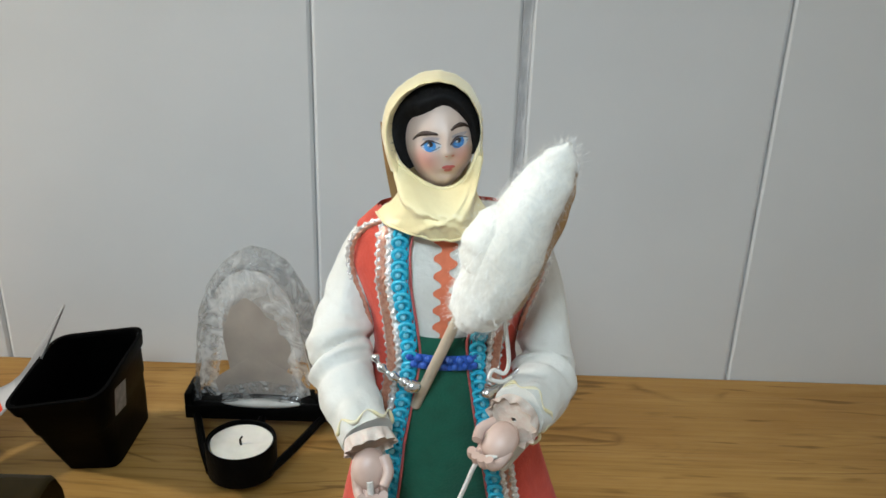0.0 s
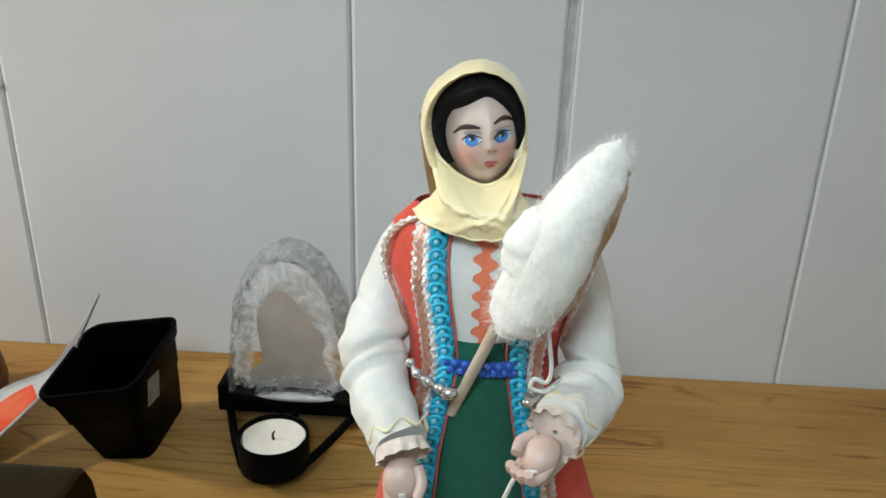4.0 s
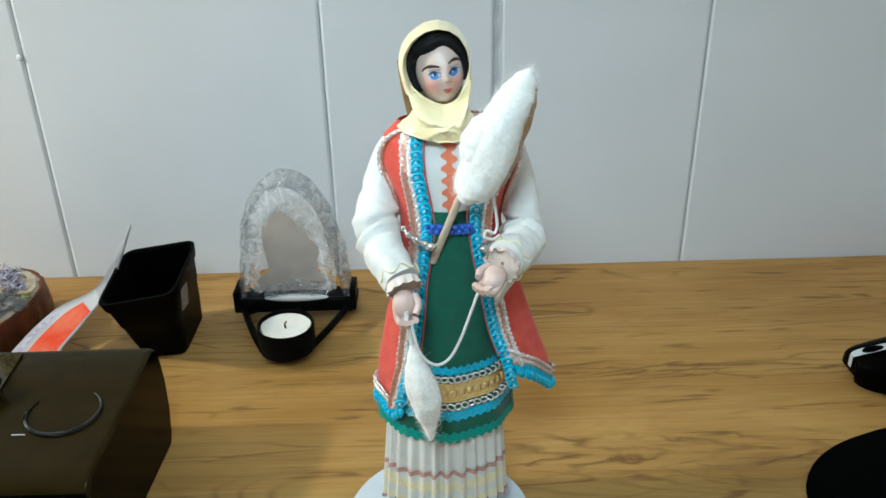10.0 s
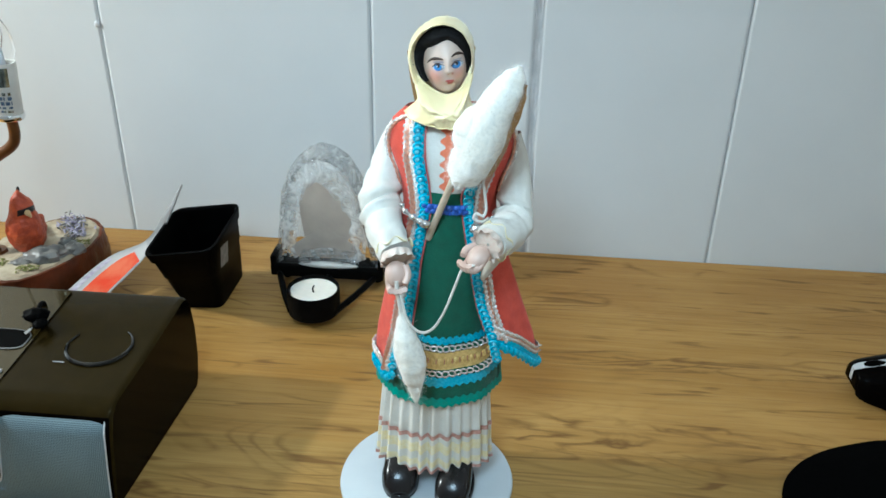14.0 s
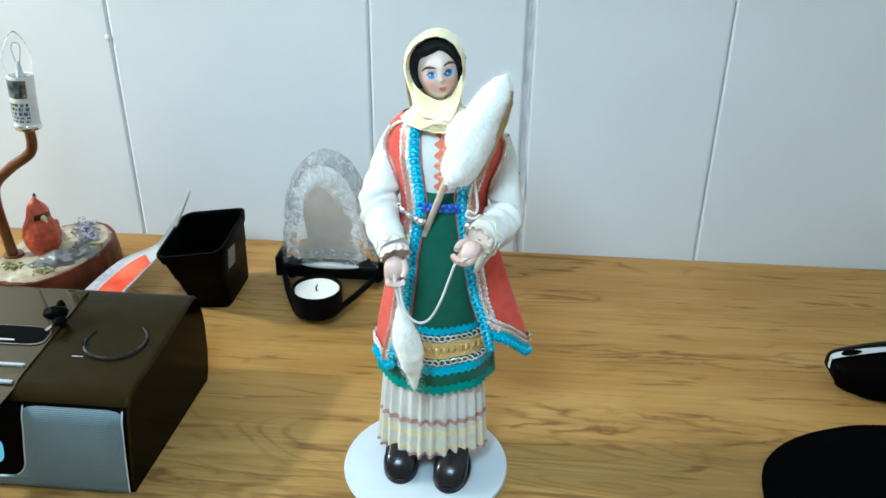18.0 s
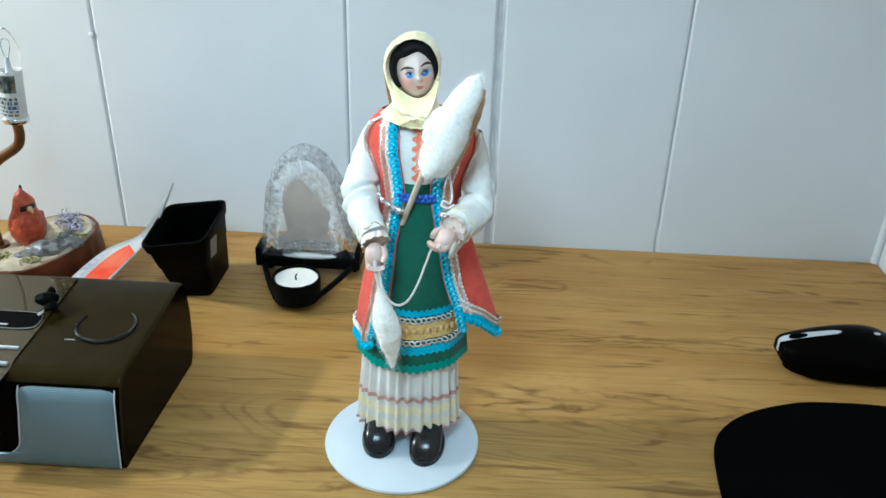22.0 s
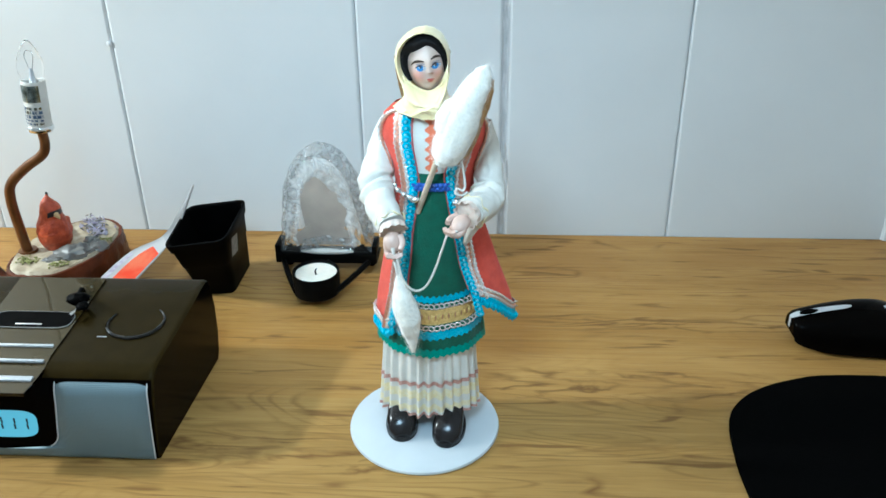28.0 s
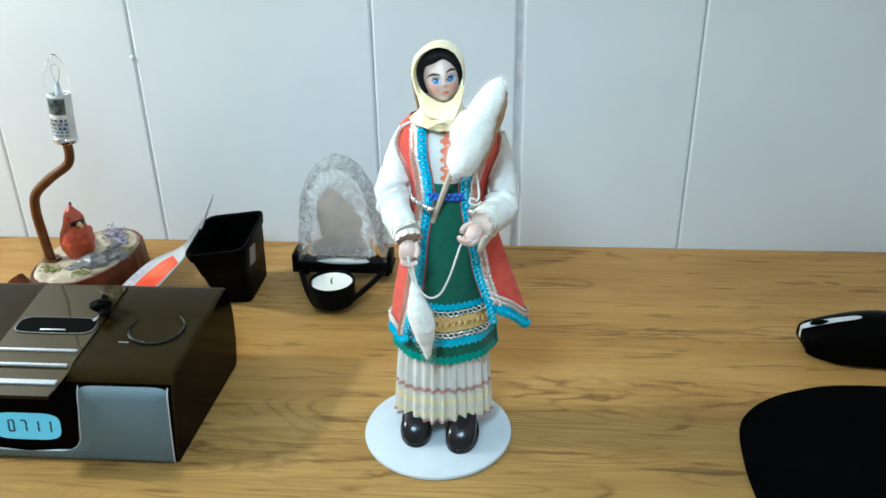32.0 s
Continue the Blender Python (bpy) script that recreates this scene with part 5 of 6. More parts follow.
# ---------------------------------------------------------------- plant pot
def plant_pot():
    t = thing("plant_pot", "empty tapered black plastic plant pot on the desk", "plant pot", (-0.208, 0.505, 0.0))
    rim = [Vector((-0.0235, -0.060, 0.0765)), Vector((0.0265, -0.0455, 0.0775)), Vector((0.0240, 0.0415, 0.0785)), Vector((-0.0280, 0.0240, 0.0780))]
    bot = [Vector((-0.0150, -0.0200, 0.0)), Vector((0.0200, -0.0165, 0.0)), Vector((0.0205, 0.0500, 0.0)), Vector((-0.0180, 0.0480, 0.0))]

    def corner_loop(q, r=0.16, n=5):
        out = []
        for i in range(4):
            a, b, c = q[i - 1], q[i], q[(i + 1) % 4]
            p0, p1 = b.lerp(a, r), b.lerp(c, r)
            for s in range(n + 1):
                w = s / n
                out.append(p0.lerp(b, w).lerp(b.lerp(p1, w), w))
        return out
    R, B = corner_loop(rim), corner_loop(bot)
    rc, bc = sum(rim, Vector()) / 4, sum(bot, Vector()) / 4
    n = len(R)

    def lvl(s, grow):
        return [b.lerp(r, s) + (b.lerp(r, s) - bc.lerp(rc, s)).normalized() * grow for r, b in zip(R, B)]
    rows = [lvl(0.0, 0), lvl(0.30, 0.001), lvl(0.55, 0.001), lvl(0.57, 0.0022), lvl(0.86, 0.0022), lvl(0.87, 0.0045), lvl(0.99, 0.0050), lvl(1.0, 0.0045), lvl(1.0, 0.0015),
            lvl(0.97, 0.0), lvl(0.5, -0.001), lvl(0.04, -0.002)]
    k = len(rows) - 1
    g = G().grid(lambda u, v: rows[round(v * k)][round(u * n) % n], n, k, "pot", True)
    g.ring(rows[-1], "pot").ring(rows[0], "pot", True)
    part("shell", g, t, "black plastic with a stepped rim", sharp=30)
    # paper label on one side wall
    lab = G().grid(lambda u, v: Vector((0.0270 - 0.0018 * v, -0.0210 + 0.0190 * u - 0.0, 0.0660 - 0.0210 * v - 0.003 * u)), 2, 2, "label")
    part("label", lab, t, "small worn paper label")


plant_pot()


# ---------------------------------------------------------------- leaflet
def leaflet():
    front = spline([(-0.292, 0.4020, 0.0025), (-0.2755, 0.4450, 0.0290), (-0.2650, 0.4720, 0.0385), (-0.2505, 0.4910, 0.0530), (-0.2350, 0.5010, 0.0770), (-0.2275, 0.5290, 0.1035)], 7)
    back = spline([(-0.338, 0.4120, 0.0025), (-0.3160, 0.4600, 0.0260), (-0.2960, 0.5030, 0.0380), (-0.2600, 0.5080, 0.0550), (-0.2440, 0.5190, 0.0770), (-0.2285, 0.5310, 0.1030)], 7)
    k = len(front) - 1
    t = thing("leaflet", "glossy red and white leaflet curled up against the plant pot", "leaflet", (0, 0, 0))

    def sheet(u, v, lift=0.0):
        p = front[round(v * k)].lerp(back[round(v * k)], u)
        return p + Vector((-0.6, 0.2, 0.75)).normalized() * lift
    g = G().grid(lambda u, v: sheet(u, v), 6, k, "paper")
    g.grid(lambda u, v: sheet(u, v, 0.0009), 6, k, "paper", flip=True)
    part("sheet", g, t, "white glossy paper")

    def band(u0, u1, v0, v1, key, lift):
        j0, j1 = round(v0 * k), round(v1 * k)
        return G().grid(lambda u, v: sheet(u0 + (u1 - u0) * u, (j0 + round((j1 - j0) * v)) / k, lift), 4, j1 - j0, key, flip=True)
    part("picture", band(0.04, 0.66, 0.0, 0.52, "redprint", 0.0012), t, "bright red printed picture")
    # shade on the upright end painted as a greyer sheet
    part("shaded_end", band(0.0, 1.0, 0.60, 1.0, "papershade", 0.0012), t, "upper end darkened with painted shade")
    part("border", band(0.80, 0.93, 0.0, 0.40, "violetprint", 0.0013), t, "pale violet printed border")


leaflet()


# ---------------------------------------------------------------- bird lamp
def bird_lamp():
    t = thing("bird_lamp", "bare-bulb table lamp with a red bird on a log base", "lamp", (-0.362, 0.4990, 0.0))
    # log slice base
    def side(u, v):
        a = 2 * math.pi * u
        r = 1 + 0.05 * smooth_noise(math.cos(a), math.sin(a), 0.3, 1.6) + 0.025 * smooth_noise(math.cos(a), math.sin(a), v, 6) + 0.004 * math.sin(23 * a + 5 * v)
        bulge = 1.03 + 0.04 * math.sin(math.pi * v) - 0.03 * v
        x, y = 0.0445 * r * bulge * math.cos(a), 0.0680 * r * bulge * math.sin(a)
        c, s = math.cos(radians(-12)), math.sin(radians(-12))
        return Vector((x * c - y * s, x * s + y * c + 0.004, 0.0435 * v))
    g = G().grid(side, 120, 10, "bark", True)
    g.ring([side(i / 120, 0) for i in range(120)], "bark", True)
    part("log_base", g, t, "glossy red-brown bark log slice")

    def on_top(u, v):
        e = side(u, 1)
        x, y = e.x * v * 0.94, 0.004 + (e.y - 0.004) * v * 0.94
        return Vector((x, y, 0.0437 + (0.0 if v == 1 else 0.0022 + 0.0016 * smooth_noise(x, y, 0.1, 60) + 0.0010 * smooth_noise(x, y, 0.5, 190))))
    part("log_top", G().grid(on_top, 120, 24, "snow", True), t, "cream painted top of the log")
    part("top_rim", G().grid(lambda u, v: side(u, 1).lerp(Vector((0, 0.004, 0.0437)), 0.062 * v) + Vector((0, 0, 0.0008 * math.sin(math.pi * v))), 120, 3, "bark", True), t, "dark bark lip round the top")
    stub = G().tube([(-0.038, -0.040, 0.012), (-0.056, -0.034, 0.022), (-0.066, -0.030, 0.033)], lambda s: 0.013 - 0.004 * s, "bark", 14, 5)
    part("bark_stub", stub, t, "short side branch with a dark cut end")
    rock = G()
    for x, y, z, rx, ry, rz, d in ((0.016, -0.016, 0.0460, 0.0190, 0.0125, 0.0100, 0.0), (0.034, 0.000, 0.0460, 0.0100, 0.0085, 0.0070, 3.0), (0.002, -0.026, 0.0450, 0.0120, 0.0075, 0.0050, 5.0), (0.024, 0.008, 0.0455, 0.0075, 0.0060, 0.0085, 8.0)):
        rock.ell((x, y, z), (rx, ry, rz), "rock", 28, 18, Matrix.Rotation(0.4, 3, "Z"),
                 lambda q, d=d: 1 + 0.30 * smooth_noise(q.x + d, q.y, q.z, 2.2) + 0.12 * smooth_noise(q.x + d, q.y, q.z, 6.0))
    part("rock", rock, t, "grey glazed rocks")
    rnd = random.Random(7)
    flower = G()
    for i in range(150):
        w = rnd.random()
        x, y = 0.002 + 0.026 * w + rnd.gauss(0, 0.005), 0.058 - 0.036 * w + rnd.gauss(0, 0.007)
        tip = Matrix.Rotation(rnd.uniform(0, 3.1), 3, "Z") @ Matrix.Rotation(rnd.uniform(-0.9, 0.9), 3, "Y")
        flower.ell((x, y, 0.0465 + rnd.uniform(0, 0.0042)), (0.0032, 0.0011, 0.0007), "lilac" if rnd.random() < 0.7 else "rock", 6, 4, tip)
    part("blossom", flower, t, "dusty lilac blossom sprays")
    for x, y in ((-0.020, -0.034), (-0.026, -0.030), (0.036, 0.014), (0.010, -0.040)):
        moss = G()
        for i in range(26):
            moss.ell((x + rnd.gauss(0, 0.0045), y + rnd.gauss(0, 0.003), 0.0462 + rnd.uniform(0, 0.0016)), (0.0020, 0.0010, 0.0008), "moss", 6, 4, Matrix.Rotation(rnd.uniform(0, 3), 3, "Z"))
        part("moss_tuft", moss, t, "tufts of yellow-green moss")
    # bent stem
    stem = G().tube([(-0.034, -0.010, 0.040), (-0.034, -0.014, 0.075), (-0.0325, -0.018, 0.105), (-0.0270, -0.019, 0.124), (-0.0080, -0.019, 0.1410), (0.0110, -0.019, 0.1540),
                     (0.0165, -0.019, 0.1650), (0.0165, -0.019, 0.1820)], lambda s: 0.0051 - 0.0006 * s, "copper", 14, 8)
    stem.lathe([(0.0, 0.0), (0.010, 0.0), (0.009, 0.003), (0.0, 0.003)], (-0.034, -0.010, 0.0445), "copper", 20)
    part("stem", stem, t, "bent brown lacquered metal stem")
    tilt = Matrix.Rotation(radians(4), 3, "Y")
    base = Vector((0.0165, -0.019, 0.1800))
    sl = G().lathe([(0.0, 0.002), (0.0104, 0.002), (0.0106, 0.0455), (0.0101, 0.0470), (0.0088, 0.0465), (0.0084, 0.041), (0.0, 0.041)], base, "sleeve", 36, tilt)
    sleeve = part("candle_sleeve", sl, t, "white cardboard candle sleeve")
    part("sleeve_ring", G().lathe([(0.0, -0.001), (0.0109, -0.001), (0.0116, 0.0005), (0.0116, 0.0032), (0.0109, 0.0042), (0.0, 0.0042)], base, "chrome", 36, tilt), sleeve, "polished metal ring")

    def wrap(a0, a1, z0, z1, key):
        return G().grid(lambda u, v: base + tilt @ Vector((0.0110 * math.cos(radians(a0 + (a1 - a0) * u)), 0.0110 * math.sin(radians(a0 + (a1 - a0) * u)), z0 + (z1 - z0) * v)), 10, 2, key)
    part("foil_label", wrap(190, 318, 0.0285, 0.0440, "foil"), sleeve, "shiny foil label with painted dark reflections")
    for row, (z0, z1) in enumerate(((0.0215, 0.0240), (0.0175, 0.0205), (0.0135, 0.0165), (0.0105, 0.0122), (0.0072, 0.0090))):
        a = 206 + 3 * row
        while a < 316:
            w = 5 + (7 * a * (row + 2)) % 13
            part("print_bar", wrap(a, min(318, a + w), z0, z1, "blueink" if (a * 3 + row) % 5 > 1 else "foil"), sleeve)
            a += w + 3 + (5 * a) % 9
    # bulb
    prof = [(0.0, 0.0), (0.0085, 0.0), (0.0095, 0.004), (0.0112, 0.011), (0.0114, 0.016), (0.0103, 0.023), (0.0080, 0.030), (0.0050, 0.036), (0.0020, 0.0400), (0.0, 0.0408)]
    bulb = G().lathe([(r, h * 0.97 + 0.044) for r, h in prof], base, "bulb", 32, tilt)
    b = part("bulb", bulb, t, "clear flame-shaped bulb, unlit")
    b.visible_shadow = False
    core = G()
    core.tube([base + tilt @ Vector((0, 0, 0.044)), base + tilt @ Vector((0, 0, 0.058))], lambda s: 0.0028 - 0.0014 * s, "eyewhite", 10, 3)
    for sx in (-1, 1):
        core.tube([base + tilt @ Vector((sx * 0.001, 0, 0.056)), base + tilt @ Vector((sx * 0.0035, 0, 0.068)), base + tilt @ Vector((sx * 0.0020, 0.001, 0.0735))], 0.00035, "chrome", 6, 4)
    core.tube([base + tilt @ Vector((x, 0.001 * (-1) ** i, 0.0735)) for i, x in enumerate((-0.002, -0.001, 0.0, 0.001, 0.002))], 0.0003, "chrome", 6, 3)
    part("filament", core, b, "glass mount with fine filament wires")
    # bird figurine
    g = G()
    c = Vector((-0.0062, -0.0010, 0.0))

    def plump(v, a):
        """Upright bird outline: half width, half depth and lean at height v."""
        w = table([(1.0, 0.0008, -0.0010), (0.955, 0.0030, -0.0012), (0.90, 0.0062, -0.0008), (0.83, 0.0096, 0.0006), (0.76, 0.0116, 0.0016), (0.69, 0.0122, 0.0014), (0.62, 0.0132, 0.0004),
                   (0.50, 0.0168, -0.0004), (0.36, 0.0188, -0.0006), (0.22, 0.0182, -0.0004), (0.10, 0.0150, 0.0), (0.0, 0.0105, 0.0)], v)
        back = 1.12 if math.sin(a) > 0 else 1.0
        r = 0.86 * w[0] * (1 + 0.030 * smooth_noise(math.cos(a) * 2, math.sin(a) * 2, v * 9, 2.2))
        return c + Vector((w[1] + 0.0022 * max(0, v - 0.72) * 3 + r * math.cos(a), r * back * math.sin(a) - 0.002 * v + 0.010 * max(0, v - 0.86), 0.0440 + 0.0610 * v))
    g.grid(lambda u, v: plump(v, 2 * math.pi * u), 40, 48, "cardinal", True)
    for sx in (-1, 1):
        g.ell(c + Vector((sx * 0.0098, 0.0050, 0.0620)), (0.0040, 0.0100, 0.0150), "wing", 18, 14, Matrix.Rotation(radians(-18), 3, "X"), lambda d: 1 + 0.10 * math.sin(9 * d.z))
    g.tube([c + Vector((-0.004, 0.012, 0.058)), c + Vector((-0.007, 0.030, 0.050)), c + Vector((-0.009, 0.040, 0.047))], lambda s: 0.0058 - 0.0022 * s, "wing", 10, 4)
    # black mask with a short ochre bill turned to one side
    for a0, a1, v0, v1 in ((280, 384, 0.655, 0.745),):
        g.grid(lambda u, v: plump(v0 + (v1 - v0) * v + 0.02 * math.sin(math.pi * u), radians(a0 + (a1 - a0) * u)) * 1.0 + Vector((0.0004, -0.0007, 0)) * math.sin(math.pi * u) * math.sin(math.pi * v), 18, 8, "mask")
    g.tube([c + Vector((0.0080, -0.0060, 0.0872)), c + Vector((0.0125, -0.0090, 0.0850)), c + Vector((0.0148, -0.0102, 0.0830))], lambda s: 0.0034 - 0.0028 * s, "beak", 12, 5)
    g.ell(c + Vector((-0.0016, 0.0045, 0.1030)), (0.0014, 0.0018, 0.0028), "mask", 10, 8)
    part("bird_figurine", g, t, "glazed red bird figurine with a black mask")


bird_lamp()


# ---------------------------------------------------------------- clock radio
def clock_radio():
    X0, X1 = -0.1190, 0.1190
    t = thing("clock_radio", "black clock radio with silver grilles and blue display on the desk", "clock radio", (-0.2945, 0.2360, 0.0), 0.0)
    PROF = [(0.004, 0.0), (0.0025, 0.004), (0.007, 0.030), (0.0125, 0.055), (0.0165, 0.0650), (0.0225, 0.0705), (0.0320, 0.0725), (0.0600, 0.0748), (0.1000, 0.0785), (0.1340, 0.0822),
            (0.1400, 0.0805), (0.1450, 0.0700), (0.1475, 0.0500), (0.1460, 0.0250), (0.1410, 0.0060), (0.1370, 0.0)]

    def body(u, v):
        y, z = PROF[round(u * (len(PROF) - 1))]
        x = X0 + (X1 - X0) * v
        bev = 0.0016 * max(0, abs(2 * v - 1) - 0.98) / 0.02
        c = Vector((0, 0.073, 0.038))
        q = Vector((0, y, z))
        w = (q - c).normalized() * bev
        return Vector((x * (1.0 + 0.052 * y / 0.147), y - w.y, max(0.0, z - w.z)))
    vs = [0, 0.004, 0.010, 0.02, 0.5, 0.98, 0.990, 0.996, 1.0]
    g = G().grid(lambda u, v: body(u, vs[round(v * 8)]), len(PROF) - 1, 8, "black_satin", flip=True)
    for vv, fl in ((0, False), (1, True)):
        g.ring([body(i / (len(PROF) - 1), vv) for i in range(len(PROF))], "side_gloss", fl)
    g.grid(lambda u, v: Vector((X0 + (X1 - X0) * v, 0.004 + 0.133 * u, 0.0)), 1, 1, "black_satin")
    part("body", g, t, "black plastic body", sharp=35)

    def top_z(y):
        rows = [(0.0320, 0.0725), (0.0600, 0.0748), (0.1000, 0.0785), (0.1340, 0.0822)]
        for a, b in zip(rows, rows[1:]):
            if y <= b[0]:
                return a[1] + (b[1] - a[1]) * (y - a[0]) / (b[0] - a[0])
        return rows[-1][1]
    def skin(y):
        """Height of the case at depth y, front lip included."""
        if y > 0.0320:
            return top_z(y)
        for a, c in zip(PROF[3:], PROF[4:7]):
            if y <= c[0]:
                return a[1] + (c[1] - a[1]) * (y - a[0]) / (c[0] - a[0])
        return 0.0725

    # glossy middle panel of the lid, tapering to the back
    def lid(u, v, lift=0.0012):
        y = -0.0100 + 0.1440 * v
        w = 0.0348 + 0.0030 * v
        z = skin(y) if y > 0.0200 else 0.0690 + (skin(0.0200) - 0.0690) * (y + 0.0100) / 0.0300
        return Vector(((2 * u - 1) * w, y, z + lift))
    gl = G().grid(lambda u, v: lid(u, v), 6, 14, "lid_gloss", flip=False)
    gl.grid(lambda u, v: lid(0.0, u, 0.0012 * v), 14, 1, "piano", flip=True)
    gl.grid(lambda u, v: lid(1.0, u, 0.0012 * v), 14, 1, "piano")
    gl.grid(lambda u, v: lid(u, 0.0, 0.0012 - 0.0030 * v), 6, 1, "piano", flip=True)
    gl.grid(lambda u, v: lid(u, 0.22 * v, -0.0018), 6, 4, "piano", flip=True)
    panel = part("lid_panel", gl, t, "mirror-gloss black lid panel")
    # dock slot with a bright rim
    slot = [Vector((0.0005 + 0.0335 * math.copysign(abs(math.cos(a)) ** 0.35, math.cos(a)), 0.0755 + 0.0105 * math.copysign(abs(math.sin(a)) ** 0.55, math.sin(a)), 0)) for a in [2 * math.pi * k / 48 for k in range(48)]]
    g2 = G()
    n = 48
    g2.grid(lambda u, v: Vector((slot[round(u * n) % n].x * (1 - 0.03 * v), 0.0755 + (slot[round(u * n) % n].y - 0.0755) * (1 - 0.15 * v), top_z(slot[round(u * n) % n].y) + 0.0021 - 0.0003 * v)), n, 1, "pot", True)
    g2.ring([Vector((p.x * 0.97, 0.0755 + (p.y - 0.0755) * 0.85, top_z(p.y) + 0.0018)) for p in slot], "pot")
    dock = part("dock_slot", g2, t, "recessed black dock slot")
    part("dock_rim", G().tube([Vector((p.x, p.y, top_z(p.y) + 0.0017)) for p in slot + slot[:1]], 0.0006, "tin", 6, 2), dock)
    part("dock_plug", G().box((-0.0100, 0.0675, top_z(0.066) + 0.0014), (0.0120, 0.0695, top_z(0.07) + 0.0030), "chrome", 0.0003), dock, "bright dock connector")
    # three silver key bars
    for y, d in ((0.0430, 0.0028), (0.0260, 0.0028), (0.0068, 0.0056)):
        zz = lid(0.5, (y + 0.0100) / 0.1440).z + 0.0002
        part("key_bar", G().box((-0.0330, y - d / 2, zz - 0.0010), (0.0330, y + d / 2, zz + 0.0014), "silver", 0.0006), t, "slim silver key bar")
    # round dials let into both shoulders
    for sx in (-1, 1):
        cx, cy = sx * 0.0855, 0.0765
        line = []
        for k in range(49):
            a = radians(150 + 262 * k / 48)
            x, y = cx + 0.0225 * math.cos(a), cy + 0.0205 * math.sin(a)
            line.append(Vector((x, y, top_z(y) + 0.0006)))
        part("dial_groove", G().tube(line, lambda s: 0.0006 + 0.0011 * math.sin(math.pi * s), "piano", 8, 1), t, "round dial outline")
    part("print_bar", G().box((0.0610, 0.0570, top_z(0.057) + 0.0003), (0.0690, 0.0577, top_z(0.057) + 0.0007), "silver"), t)

    def face_y(z):
        rows = [(0.0, 0.0028), (0.004, 0.0025), (0.030, 0.007), (0.055, 0.0125), (0.065, 0.0165)]
        for a, b in zip(rows, rows[1:]):
            if z <= b[0]:
                return a[1] + (b[1] - a[1]) * (z - a[0]) / max(1e-6, b[0] - a[0])
        return rows[-1][1]
    # silver perforated grilles either side, joined by a strip below the display
    for sx in (-1, 1):
        xa, xb = 0.0440, 0.1165

        def corner(d, r):
            """Inset of a rounded corner at distance d from its end."""
            return r - math.sqrt(max(0.0, r * r - (r - d) ** 2)) if d < r else 0.0

        def gr(u, v, sx=sx):
            z = 0.0012 + 0.0645 * v
            top = 0.0657 - z
            x1 = xb - 0.0015 * v - corner(top, 0.0045)
            if z < 0.0095:
                x0 = 0.0
            else:
                x0 = xa - 0.0120 + math.sqrt(max(0.0, 0.0120 ** 2 - max(0.0, 0.0215 - z) ** 2)) - 0.0025 * max(0.0, 0.0450 - z) / 0.045 + corner(top, 0.0045)
            w = 0.02 if z < 0.0095 else 1.0
            bow = 0.0034 * math.sin(math.pi * min(1, v * 1.02)) ** 0.5 * (min(1.0, 8 * min(u, 1 - u)) if w == 1.0 else min(1.0, 8 * (1 - u)))
            return Vector((sx * (x0 + (x1 - x0) * u), face_y(z) - 0.0012 - bow + 0.0034 * (max(0, v - 0.86) / 0.14) ** 2, z))
        part("speaker_grille", G().grid(gr, 24, 48, "grille", flip=sx < 0), t, "perforated silver metal grille", sharp=60)
        edge = [gr(0.0, v / 60) + Vector((0, -0.0004, 0)) for v in range(9, 61)] + [gr(u / 12, 1.0) + Vector((0, -0.0004, 0)) for u in range(1, 13)] + [gr(1.0, 1 - v / 60) + Vector((0, -0.0004, 0)) for v in range(1, 60)]
        part("grille_edge", G().tube(edge, 0.00055, "silver", 6, 1), t, "thin bright edge of the grille")
    def panel(u, v):
        z = 0.0030 + 0.0620 * v
        return Vector(((2 * u - 1) * 0.1182, face_y(z) - 0.0007, z))
    part("front_panel", G().grid(panel, 8, 16, "black_gloss"), t, "glossy black front panel")
    # display
    disp = G()
    outl = []
    for k in range(40):
        a = 2 * math.pi * k / 40
        outl.append((0.0280 * math.copysign(abs(math.cos(a)) ** 0.45, math.cos(a)), 0.0290 + 0.0112 * math.copysign(abs(math.sin(a)) ** 0.6, math.sin(a))))
    disp.ring([Vector((x, face_y(z) - 0.0016, z)) for x, z in outl], "lcd")
    d = part("display", disp, t, "lit pale blue liquid crystal display")
    SEG = {"0": "abcdef", "7": "abc", "1": "bc"}
    for i, ch in enumerate("0711"):
        x = -0.0120 + i * 0.0100
        for s in SEG[ch]:
            w, h = 0.0042, 0.0046
            spot = dict(a=(0, h, w, 0.0010), d=(0, -h, w, 0.0010), b=(w / 2, h / 2, 0.0011, h), c=(w / 2, -h / 2, 0.0011, h), e=(-w / 2, -h / 2, 0.0011, h), f=(-w / 2, h / 2, 0.0011, h))[s]
            zc = 0.0295 + spot[1]
            part("digit_segment", G().box((x + spot[0] - spot[2] / 2, face_y(zc) - 0.0023, zc - spot[3] / 2), (x + spot[0] + spot[2] / 2, face_y(zc) - 0.0017, zc + spot[3] / 2), "segment"), d, smooth=False)


clock_radio()


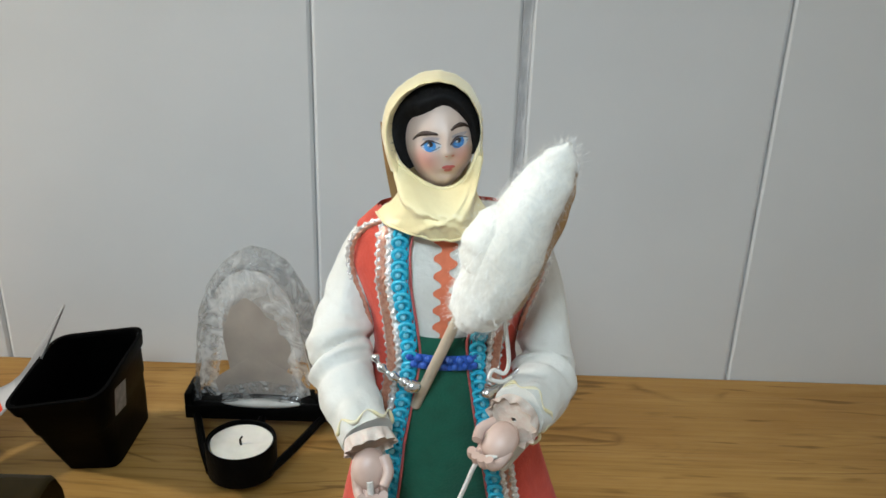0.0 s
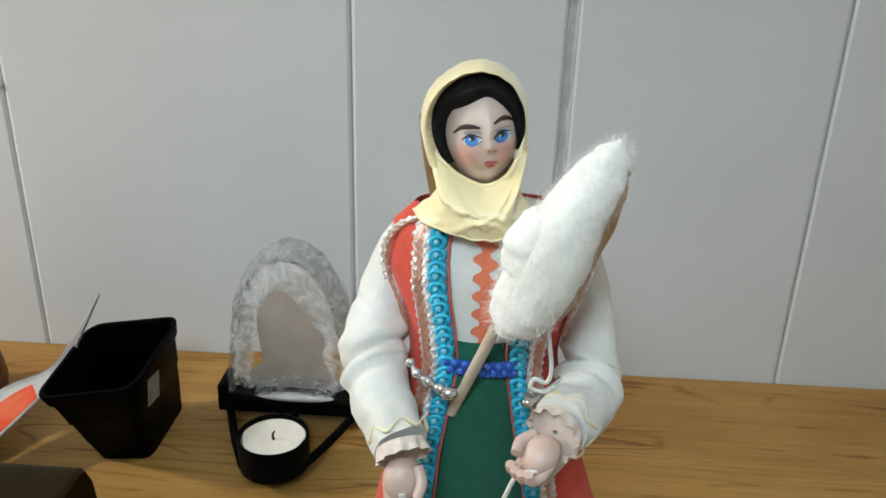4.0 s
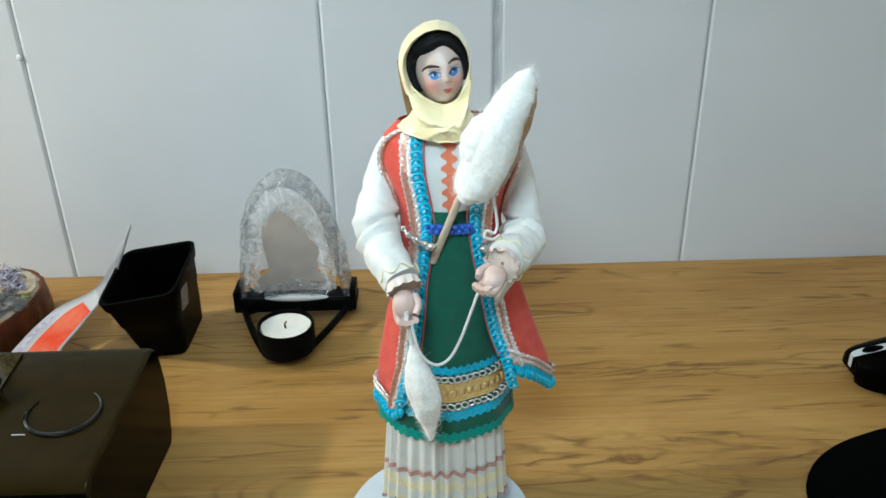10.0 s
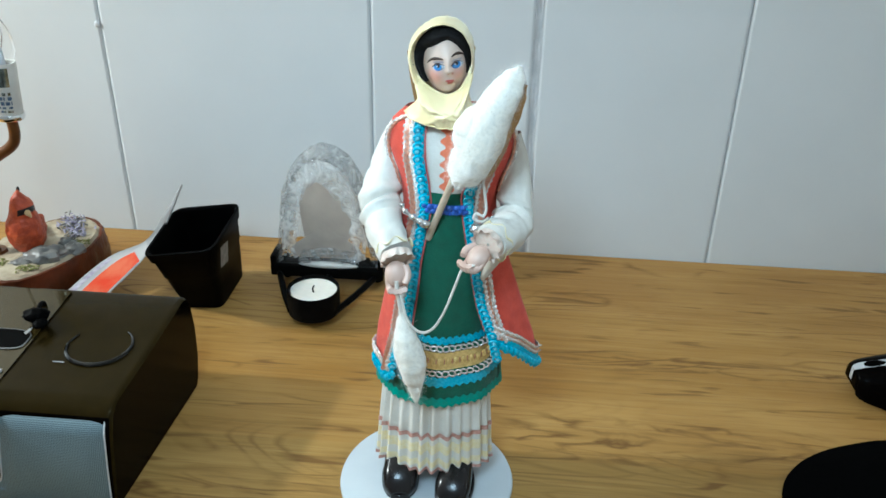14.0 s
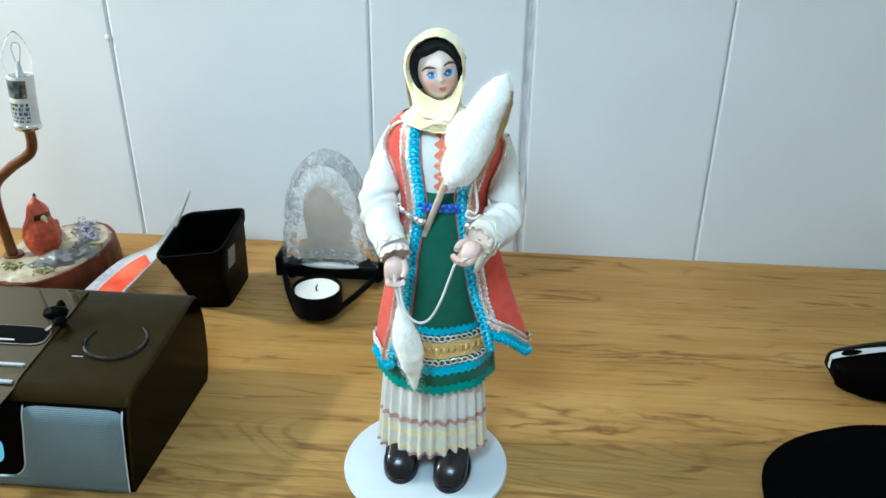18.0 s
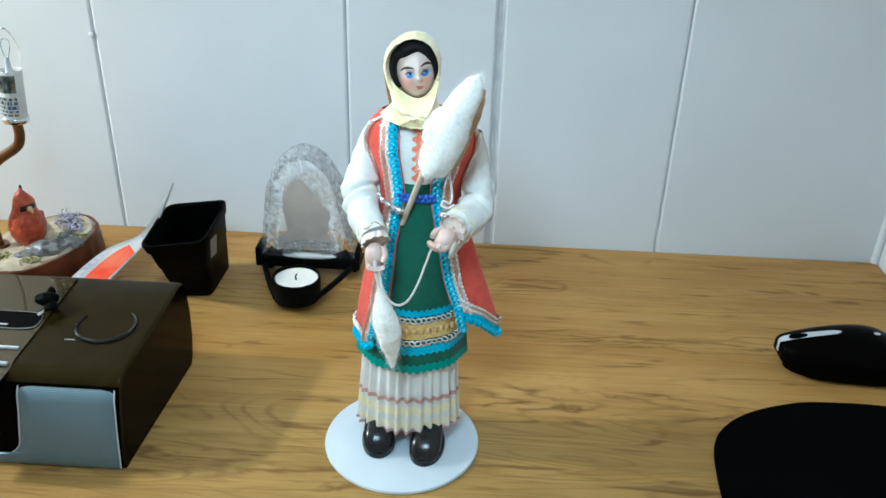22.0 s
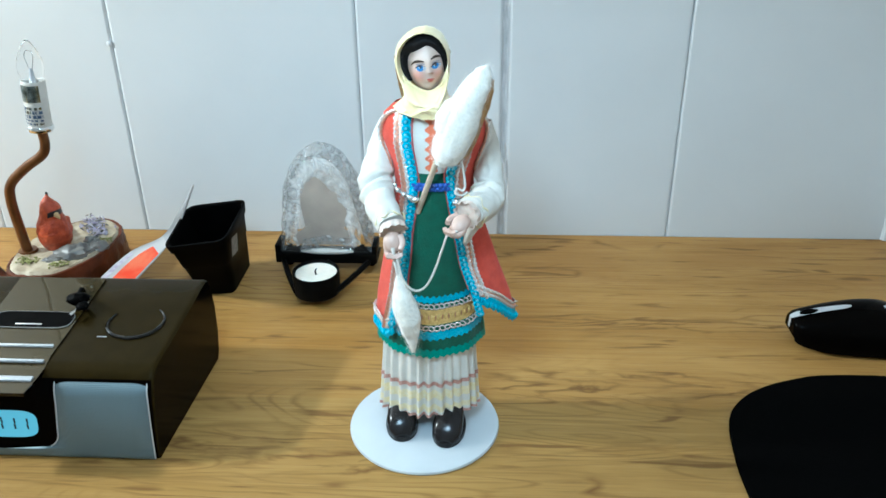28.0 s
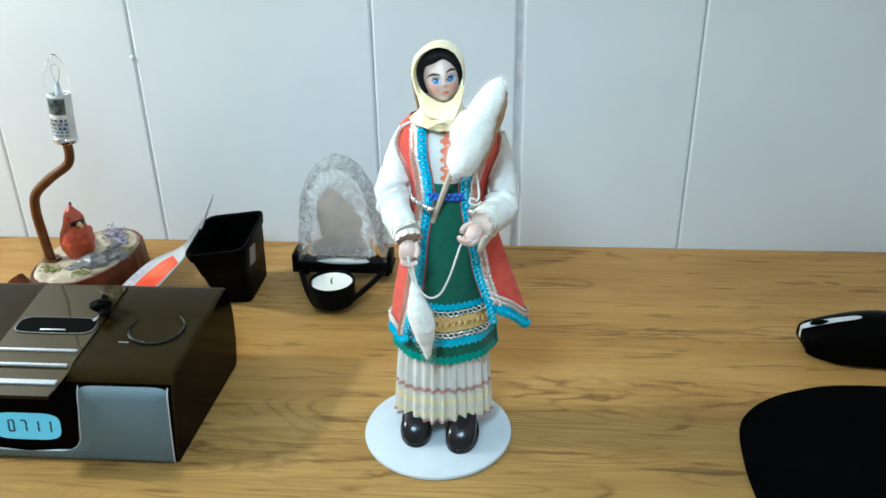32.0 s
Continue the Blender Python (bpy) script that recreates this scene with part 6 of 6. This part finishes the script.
# dark blob on the lid built as a lump; tip and cord added
def dark_lump():
    t = thing("dark_lump", "small black lump lying on the radio", "cable plug", (-0.2625, 0.3300, 0.0818), 0.0)
    g = G().ell((0, 0, 0.0052), (0.0095, 0.0068, 0.0052), "pot", 18, 12, None, lambda d: 1 + 0.22 * smooth_noise(d.x, d.y, d.z, 2.0))
    g.ell((0.0065, -0.0075, 0.0032), (0.0050, 0.0058, 0.0032), "pot", 14, 10, None, lambda d: 1 + 0.2 * smooth_noise(d.x + 4, d.y, d.z, 2.0))
    part("lump_body", g, t)
    part("lump_tip", G().tube([(0.003, -0.012, 0.0022), (0.001, -0.019, 0.0014)], 0.0011, "chrome", 8, 2), t, "bright metal tip")
    part("cord", G().tube([(-0.002, 0.005, 0.005), (-0.006, 0.020, 0.002), (-0.010, 0.029, -0.025), (-0.012, 0.036, -0.079), (-0.03, 0.06, -0.0812)], 0.0019, "pot", 8, 8), t)


dark_lump()


# ---------------------------------------------------------------- mouse and pad
def mouse_pad():
    pts = spline([(0.2650, 0.170, 0), (0.2625, 0.2200, 0), (0.2625, 0.2550, 0), (0.2690, 0.3020, 0), (0.2850, 0.3280, 0), (0.3080, 0.3455, 0), (0.3350, 0.3570, 0), (0.3620, 0.3640, 0), (0.4110, 0.3655, 0),
                  (0.4420, 0.3610, 0), (0.4700, 0.350, 0), (0.488, 0.325, 0), (0.492, 0.29, 0), (0.488, 0.235, 0), (0.470, 0.150, 0), (0.440, 0.128, 0), (0.370, 0.120, 0), (0.300, 0.128, 0), (0.272, 0.145, 0)], 4)
    solo("mouse_pad", G().slab([(p.x, p.y) for p in pts[::-1]], 0.0, 0.0032, "cloth_black", 0.0008), "matt black rounded mouse pad lying on the desk", "mouse pad")


mouse_pad()


def mouse():
    t = thing("computer_mouse", "glossy black computer mouse with a silver scroll strip", "computer mouse", (0.4075, 0.4210, 0.0), 0.0)

    # along the mouse: half width, crown height, lift of the lower edge
    ribs = spline([(-0.0575, 0.0105, 0.0260), (-0.0555, 0.0150, 0.0280), (-0.0480, 0.0195, 0.0310), (-0.0280, 0.0250, 0.0360), (0.0, 0.0285, 0.0405), (0.0240, 0.0300, 0.0400),
                   (0.0420, 0.0270, 0.0325), (0.0530, 0.0180, 0.0220), (0.0575, 0.0050, 0.0110)], 5)

    def shape(u, v):
        f = min(max(u, 0.0), 1.0) * (len(ribs) - 1)
        i = min(int(f), len(ribs) - 2)
        x, w, top = ribs[i].lerp(ribs[i + 1], f - i)
        z0 = 0.0035 + 0.0095 * max(0.0, (-x - 0.034) / 0.0235) ** 1.3
        a = math.pi * v
        return Vector((x, -w * math.cos(a) * (1 + 0.10 * math.sin(a) ** 2), z0 + (top - z0) * math.sin(a) ** 0.70))
    g = G().grid(shape, 40, 20, "black_gloss", flip=True)
    g.ring([shape(0, i / 20) for i in range(21)], "black_gloss", True)
    g.ring([shape(i / 40, 0) for i in range(41)] + [shape(1 - i / 40, 1) for i in range(41)], "pot", False)
    part("shell", g, t, "glossy black shell")
    part("skid", G().slab([(0.050 * math.cos(a), 0.022 * math.sin(a)) for a in [2 * math.pi * k / 28 for k in range(28)]], 0.0, 0.0040, "pot", 0.0005), t)

    def strip(u, v):
        half = 0.064 * (1.0 - 0.52 * max(0.0, u - 0.40) / 0.60)
        p = shape(0.47 * (u - 0.05 * (2 * v - 1) ** 2 * u), 0.472 + half * (2 * v - 1))
        return Vector((p.x - 0.0009, p.y, p.z + 0.0010))
    g = G().grid(strip, 20, 6, "silver", flip=True)
    g.grid(lambda u, v: strip(0, v) + Vector((-0.0001, 0, -0.010 * u)), 2, 6, "silver")
    part("scroll_strip", g, t, "silver centre strip")
    p = shape(0.30, 0.472)
    part("scroll_wheel", G().ell((p.x, p.y, p.z - 0.0010), (0.0105, 0.0036, 0.0042), "pot", 20, 12), t, "black rubber wheel")
    for v0 in (0.405, 0.539):
        part("button_seam", G().tube([shape(0.40 * k / 12, v0) + Vector((0, 0, 0.0001)) for k in range(13)], 0.0004, "pot", 6, 2), t)
    q = shape(0.62, 0.475)
    part("badge", G().ell((q.x, q.y, q.z + 0.0001), (0.0030, 0.0020, 0.0008), "silver", 12, 6), t, "small silver badge")


mouse()
